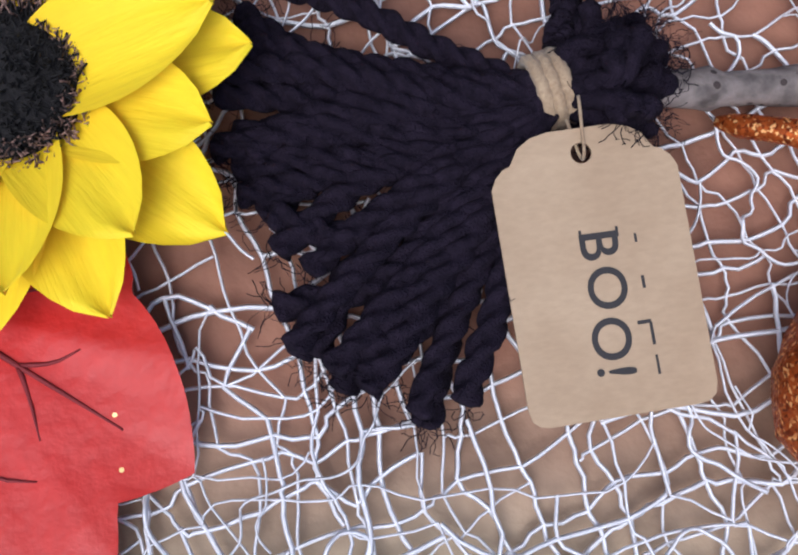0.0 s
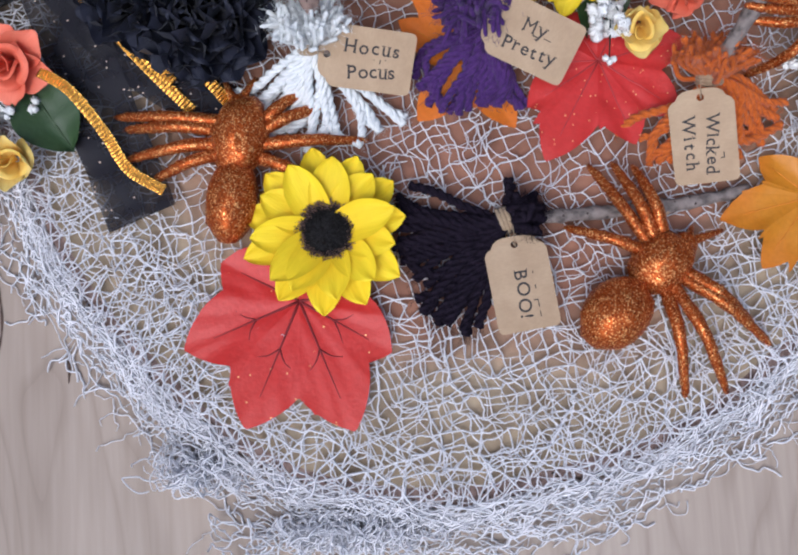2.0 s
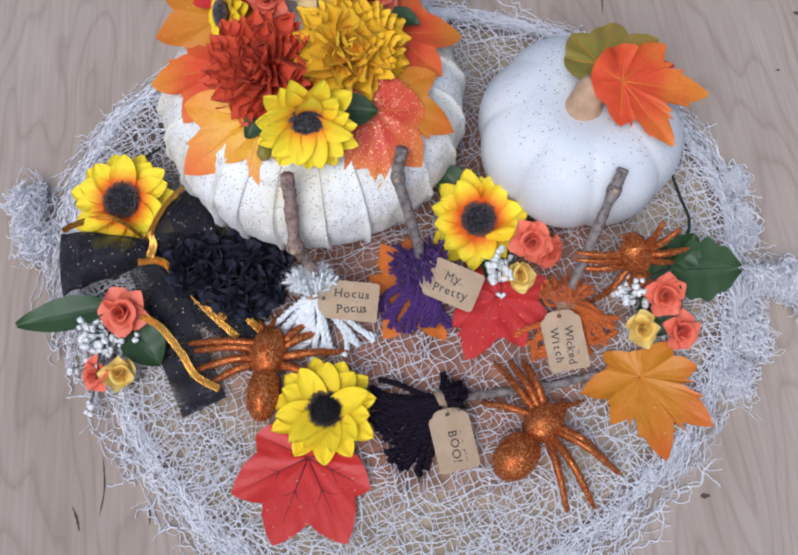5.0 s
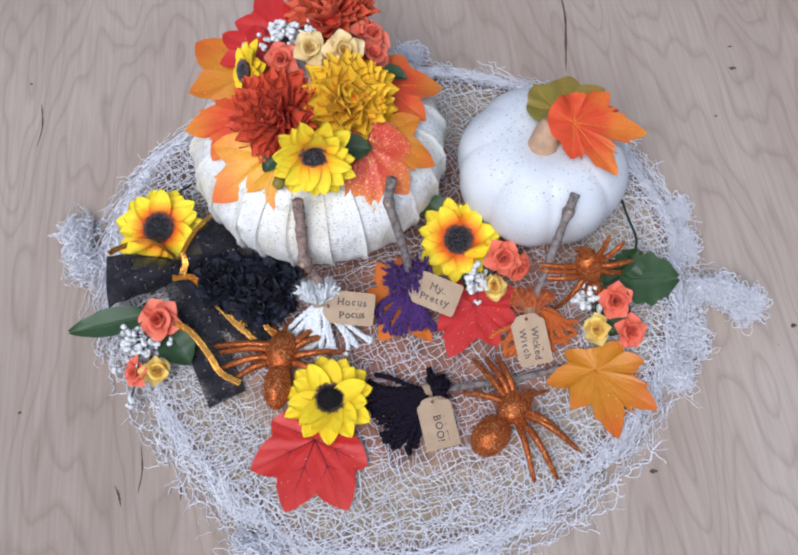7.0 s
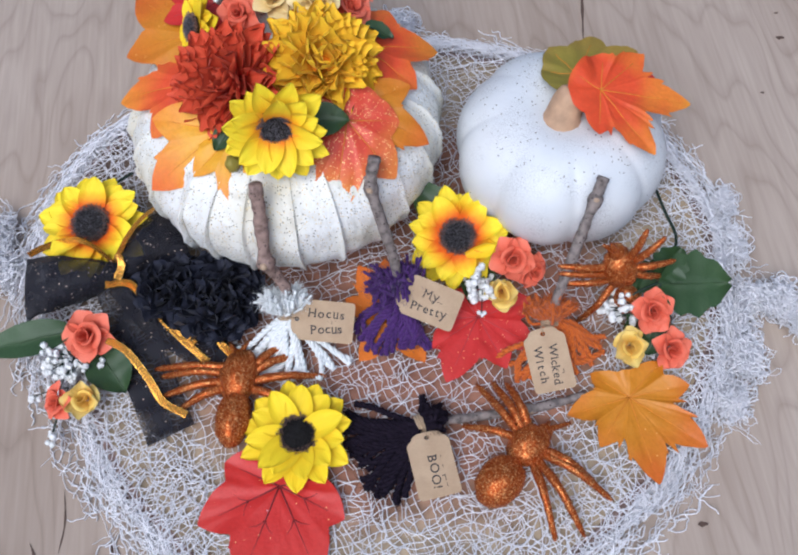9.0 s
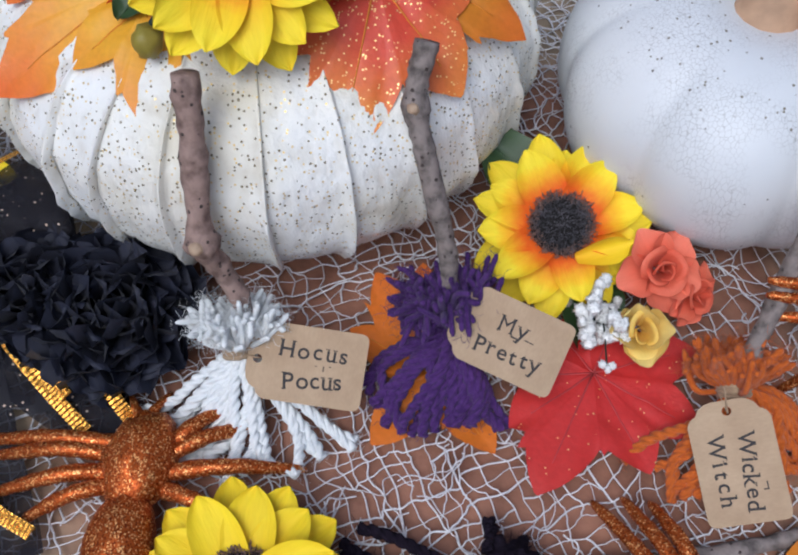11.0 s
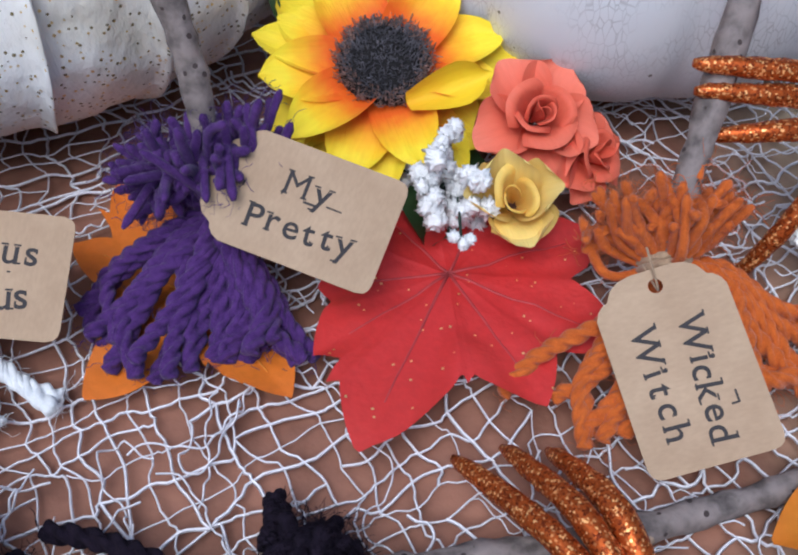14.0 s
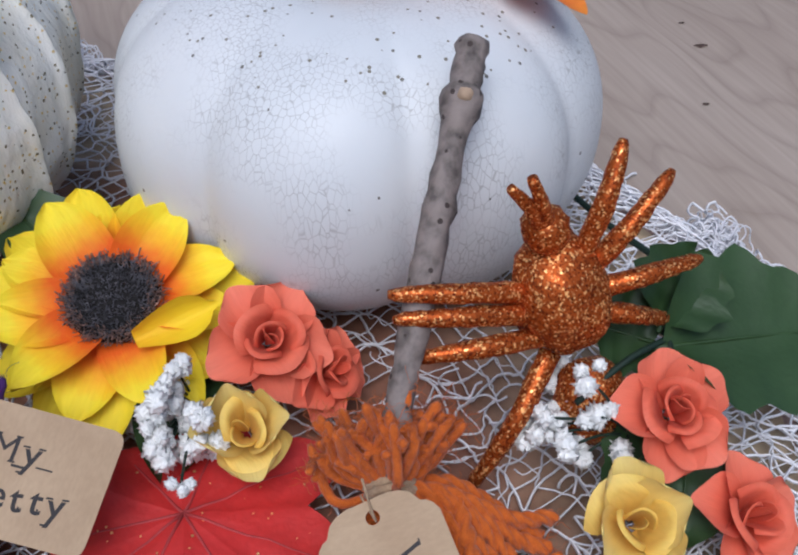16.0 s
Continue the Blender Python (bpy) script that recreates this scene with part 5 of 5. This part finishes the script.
# ---- the bow and the black carnation ----
def strip(ctrl, width, mat, side=(0, 0, 1), n=60, ridge=0.0, ripple=0.0, origin=(0, 0, 0)):
    """A ribbon along a line; side is the direction across it at the start and end (two vectors) or all along."""
    c = curve(ctrl, n) - np.array(origin, float)
    t = np.gradient(c, axis=0)
    t /= np.linalg.norm(t, axis=1)[:, None]
    v, f = [], []
    for i in range(n):
        s = np.array(side, float)
        s = s - t[i] * (s @ t[i])
        s /= np.linalg.norm(s)
        nm = np.cross(t[i], s)
        up = nm * (ridge * (i % 2) + ripple * math.sin(i * 0.55))
        for q in (-1, -0.33, 0.33, 1):
            v.append(c[i] + s * width / 2 * q + up * (1 if abs(q) < 0.9 else 0.6) + nm * ripple * 0.5 * math.sin(i * 0.31 + q * 2))
    f = [(i * 4 + j, i * 4 + j + 1, i * 4 + j + 5, i * 4 + j + 4) for i in range(n - 1) for j in range(3)]
    return np.array(v), f


bow = thing("ribbon_bow", (-0.231, 0.044, 0.010), "sheer black organza bow with gold foil edges", "ribbon bow")
O = np.array((-0.231, 0.044, 0.010))


def puff(ctrl, half, height, seed):
    """A hollow, puffed ribbon loop along a line that opens outwards."""
    c = curve(ctrl, 22) - O
    t = np.gradient(c, axis=0)
    t /= np.linalg.norm(t, axis=1)[:, None]
    v, f, n = [], [], 20
    for i in range(22):
        u = i / 21
        s = np.cross((0, 0, 1), t[i])
        s /= np.linalg.norm(s)
        w = half * (0.22 + 0.78 * u ** 0.6)
        h = height * (0.25 + 0.75 * math.sin(math.pi * min(1, u * 0.9 + 0.05)) ** 0.8)
        for j in range(n):
            a = 2 * math.pi * j / n
            k = 1 + 0.16 * noise.noise((math.cos(a) * 2 + seed, math.sin(a) * 2, u * 4)) + 0.05 * math.sin(a * 7 + seed)
            v.append(c[i] + s * w * math.cos(a) * k + np.array((0, 0, 1)) * h * math.sin(a) * k)
    f = [(i * n + j, i * n + (j + 1) % n, (i + 1) * n + (j + 1) % n, (i + 1) * n + j) for i in range(21) for j in range(n)]
    f.append(tuple(21 * n + j for j in range(n)))
    return build("loop", v, f, M_ORGANZA)


part("loop", puff([(-0.232, 0.045, 0.026), (-0.258, 0.046, 0.025), (-0.282, 0.046, 0.023), (-0.300, 0.045, 0.019)], 0.027, 0.016, 1), bow, label="puffed sheer black loop")
part("loop", puff([(-0.230, 0.045, 0.026), (-0.214, 0.058, 0.028), (-0.198, 0.068, 0.030), (-0.180, 0.074, 0.030)], 0.024, 0.016, 4), bow, label="puffed sheer black loop")
v, f = blob(0.009, 0.011, 0.011, 4, 0.25, 14, 9)
part("knot", build("knot", v + (np.array((-0.231, 0.044, 0.028)) - O), f, M_ORGANZA), bow)
part("tail", build("tail", *strip([(-0.229, 0.040, 0.026), (-0.222, 0.012, 0.016), (-0.214, -0.020, 0.0085), (-0.203, -0.052, 0.0070), (-0.1935, -0.080, 0.0060)], 0.036, M_ORGANZA, (0.95, 0.25, 0.05), 60, 0, 0.0012, O), M_ORGANZA), bow, label="sheer black ribbon tail")
part("tail", build("tail", *strip([(-0.226, 0.040, 0.024), (-0.205, 0.012, 0.014), (-0.180, -0.010, 0.0085), (-0.150, -0.028, 0.0070)], 0.026, M_ORGANZA, (0.5, 0.8, 0.05), 60, 0, 0.001, O), M_ORGANZA), bow, label="sheer black ribbon tail")
for ctrl, wd, sd in (
        ([(-0.229, 0.049, 0.037), (-0.245, 0.064, 0.042), (-0.262, 0.073, 0.038), (-0.285, 0.073, 0.032), (-0.298, 0.070, 0.028)], 0.0055, (0.1, 0.5, 1)),
        ([(-0.228, 0.050, 0.038), (-0.218, 0.066, 0.043), (-0.207, 0.081, 0.044), (-0.192, 0.096, 0.040)], 0.0065, (0.7, -0.5, 0.4)),
        ([(-0.226, 0.056, 0.039), (-0.222, 0.044, 0.041), (-0.226, 0.034, 0.038)], 0.0055, (1, 0.2, 0.1)),
        ([(-0.236, 0.033, 0.034), (-0.218, 0.032, 0.033), (-0.206, 0.018, 0.024), (-0.186, -0.006, 0.0125), (-0.166, -0.028, 0.0095)], 0.0055, (0.7, 0.6, 0.1)),
        ([(-0.190, 0.004, 0.015), (-0.182, -0.006, 0.0135), (-0.174, -0.014, 0.0125)], 0.0055, (0.7, 0.6, 0.1)),
        ([(-0.160, -0.010, 0.013), (-0.152, -0.020, 0.0115), (-0.146, -0.028, 0.0100)], 0.0055, (0.7, 0.6, 0.1)),
        ([(-0.236, -0.008, 0.026), (-0.222, -0.018, 0.023), (-0.208, -0.038, 0.016), (-0.198, -0.056, 0.0125), (-0.181, -0.068, 0.0110)], 0.0055, (0.7, 0.6, 0.15))):
    L = sum(np.linalg.norm(np.diff(np.array(ctrl), axis=0), axis=1))
    part("gold_edge", build("gold_edge", *strip(ctrl, wd, M_GOLD, sd, max(12, int(L / 0.0009)), 0.0005, 0, O), M_GOLD, False), bow, label="ridged gold foil edging")
mum("black_carnation", (-0.1560, 0.0170, 0.0200), (0.1, -0.3, 1), 0.037, M_BLACKPETAL, "black fabric carnation with ruffled petals", 3, 66, "carnation", 0.17, 0.74, tip=0, wild=11)
mum("black_carnation", (-0.1880, 0.0280, 0.0200), (-0.2, -0.2, 1), 0.031, M_BLACKPETAL, "black fabric carnation tucked by the bow", 5, 46, "carnation", 0.15, 0.74, tip=0, wild=11)

# ---- the arrangement on the paper pumpkin ----
TOPLEAF = [(90, 0.060), (40, 0.047), (140, 0.047), (-10, 0.034), (190, 0.034)]


def lay(base, tip, normal, droop):
    """A pose at base whose y axis runs to the tip, raised by the droop of the leaf."""
    z = Vector(normal).normalized()
    d = Vector(tip) + z * droop - Vector(base)
    y = d.normalized()
    x = y.cross(z).normalized()
    m = Matrix((x, y, x.cross(y))).transposed().to_4x4()
    m.translation = base
    return m, d.length


for base, tip, nrm, mat, lab in (
        ((-0.130, 0.094, 0.1215), (-0.180, 0.074, 0.094), (-0.30, -0.60, 0.75), M_LEAFORA, "golden leaf with orange tips drooping over the pumpkin"),
        ((-0.122, 0.088, 0.1215), (-0.124, 0.052, 0.101), (-0.05, -0.70, 0.72), M_LEAFORA, "golden yellow leaf under a sunflower"),
        ((-0.146, 0.138, 0.1215), (-0.200, 0.146, 0.103), (-0.55, 0.0, 0.85), M_LEAFTOP, "orange fabric leaf on the pumpkin"),
        ((-0.148, 0.184, 0.1230), (-0.188, 0.232, 0.112), (-0.45, 0.25, 0.85), M_LEAFYEL, "golden fabric leaf at the pumpkin's back"),
        ((-0.112, 0.222, 0.1300), (-0.126, 0.276, 0.128), (-0.05, 0.05, 1.0), M_LEAFRED, "red fabric leaf at the back of the pumpkin"),
        ((-0.136, 0.198, 0.1330), (-0.160, 0.226, 0.126), (-0.30, 0.1, 0.95), M_LEAFRED, "small red fabric leaf behind a sunflower"),
        ((-0.024, 0.152, 0.1230), (0.026, 0.164, 0.096), (0.55, 0.0, 0.85), M_LEAFTOP, "orange red fabric leaf on the pumpkin"),
        ((-0.036, 0.100, 0.1215), (0.006, 0.080, 0.105), (0.40, -0.45, 0.80), M_LEAFYEL, "golden fabric leaf on the pumpkin"),
        ((-0.042, 0.086, 0.1270), (-0.0590, 0.0360, 0.091), (0.10, -0.62, 0.78), M_LEAFGLIT, "orange fabric leaf thick with gold glitter")):
    m, reach = lay(base, tip, nrm, 0.016)
    k = reach / 0.060
    leaf("topper_leaf", m, [(a, l * k) for a, l in TOPLEAF], 0.026 * k, mat, M_VEINY if mat is not M_LEAFRED else M_VEINR, lab, len(lab) % 9, 0.004, droop=0.016)
mum("red_mum", (-0.1170, 0.1230, 0.1330), (-0.28, -0.42, 0.88), 0.0460, M_REDMUM, "brick red fabric chrysanthemum", 2, 116, W=0.40, tip=0.4, ruffle=0.03)
mum("golden_mum", (-0.0560, 0.1300, 0.1360), (0.20, -0.42, 0.88), 0.0450, M_GOLDMUM, "golden yellow fabric chrysanthemum", 4, 100, W=0.42, tip=0.35, ruffle=0.03)
mum("orange_red_mum", (-0.0640, 0.2300, 0.1280), (0.02, 0.05, 1), 0.0460, M_ORANGEMUM, "orange red fabric chrysanthemum", 6, 84, W=0.40, tip=0.4, ruffle=0.03)
sunflower("topper_sunflower", (-0.0880, 0.0740, 0.1480), (0.03, -0.90, 0.42), 0.0385, M_SUNPETAL3, "cupped yellow fabric sunflower on the pumpkin front", 7, cup=24)
sunflower("side_sunflower", (-0.1390, 0.1740, 0.1390), (-0.75, -0.30, 0.50), 0.0270, M_SUNPETAL, "yellow fabric sunflower turned sideways", 8)
rose("cream_rose", (-0.0836, 0.1770, 0.1560), (-0.05, -0.45, 0.9), 0.0140, M_CREAM, "cream yellow fabric rose on the pumpkin", 10)
rose("cream_rose", (-0.0542, 0.1680, 0.1580), (0.1, -0.45, 0.9), 0.0165, M_CREAM, "open cream yellow fabric rose on the pumpkin", 11)
rose("coral_rose", (-0.1096, 0.1771, 0.1460), (-0.2, -0.5, 0.8), 0.0140, M_CORAL, "coral fabric rose on the pumpkin", 12)
rose("coral_rose", (-0.0320, 0.1780, 0.1360), (0.4, -0.2, 0.85), 0.0165, M_CORAL, "coral fabric rose behind the cream roses", 13)
rose("coral_rose", (-0.0300, 0.2000, 0.1360), (0.4, 0.1, 0.85), 0.0175, M_CORAL, "coral fabric rose at the back", 14)
breath("white_floret_sprig", (-0.098, 0.196, 0.130), spray((-0.1050, 0.2080, 0.144), (0.012, 0.008, 0.004), 34, 21))
green_leaf("green_leaf", (-0.068, 0.084, 0.134), (-0.040, 0.080, 0.136), 0.024, (0.1, -0.4, 1))
green_leaf("green_leaf", (-0.022, 0.166, 0.130), (-0.002, 0.158, 0.124), 0.016, (0.3, 0, 1))
green_leaf("green_leaf", (-0.120, 0.092, 0.128), (-0.134, 0.078, 0.122), 0.016, (-0.1, -0.5, 1))
green_leaf("green_leaf", (-0.132, 0.170, 0.130), (-0.150, 0.156, 0.124), 0.018, (-0.3, 0, 1))
bud = thing("flower_bud", (-0.1215, 0.0640, 0.1235), "small olive green bud among the pumpkin leaves", "flower bud")
v, f = blob(0.0052, 0.0058, 0.0062, 6, 0.25, 14, 9)
part("bud_body", build("bud_body", v, f, M_LEAFOLIVE), bud)
part("stalk", build("stalk", *tube(curve([(0, 0.001, 0.003), (0.006, 0.010, 0.006), (0.014, 0.020, 0.008)], 8), 0.0012, 7), M_WIRE), bud)

# ---- leaves on the foam pumpkin ----
leaf("pumpkin_leaf", aim((0.1370, 0.0950, 0.1165), (0.30, -0.22, 1)), [(-8, 0.072), (-58, 0.060), (36, 0.050), (-104, 0.036), (76, 0.030), (150, 0.02)], 0.025, M_LEAFTOP, M_VEINY, "orange red fabric maple leaf on the foam pumpkin", 3, 0.008, 30)
leaf("pumpkin_leaf", aim((0.1260, 0.1180, 0.1075), (0.0, 0.2, 1)), [(62, 0.048), (112, 0.036), (20, 0.052), (160, 0.020)], 0.026, M_LEAFOLIVE, M_VEINY, "olive green fabric leaf behind the stem", 5, 0.004, 40)
leaf("pumpkin_leaf", aim((0.1480, 0.1150, 0.1030), (0.2, 0.2, 1)), [(40, 0.036), (80, 0.028), (5, 0.038)], 0.014, M_LEAFRED, M_VEIN, "dark red fabric leaf behind the olive one", 7, 0.004, 34)

# threads, fibres and seeds too fine to count
for ob in list(scene.objects):
    if ob.name.split(".")[0] in ("weave", "gather", "fringe", "loose_thread", "fuzz", "seed_rim", "disc_fuzz"):
        tagged(ob, kind="stuff")
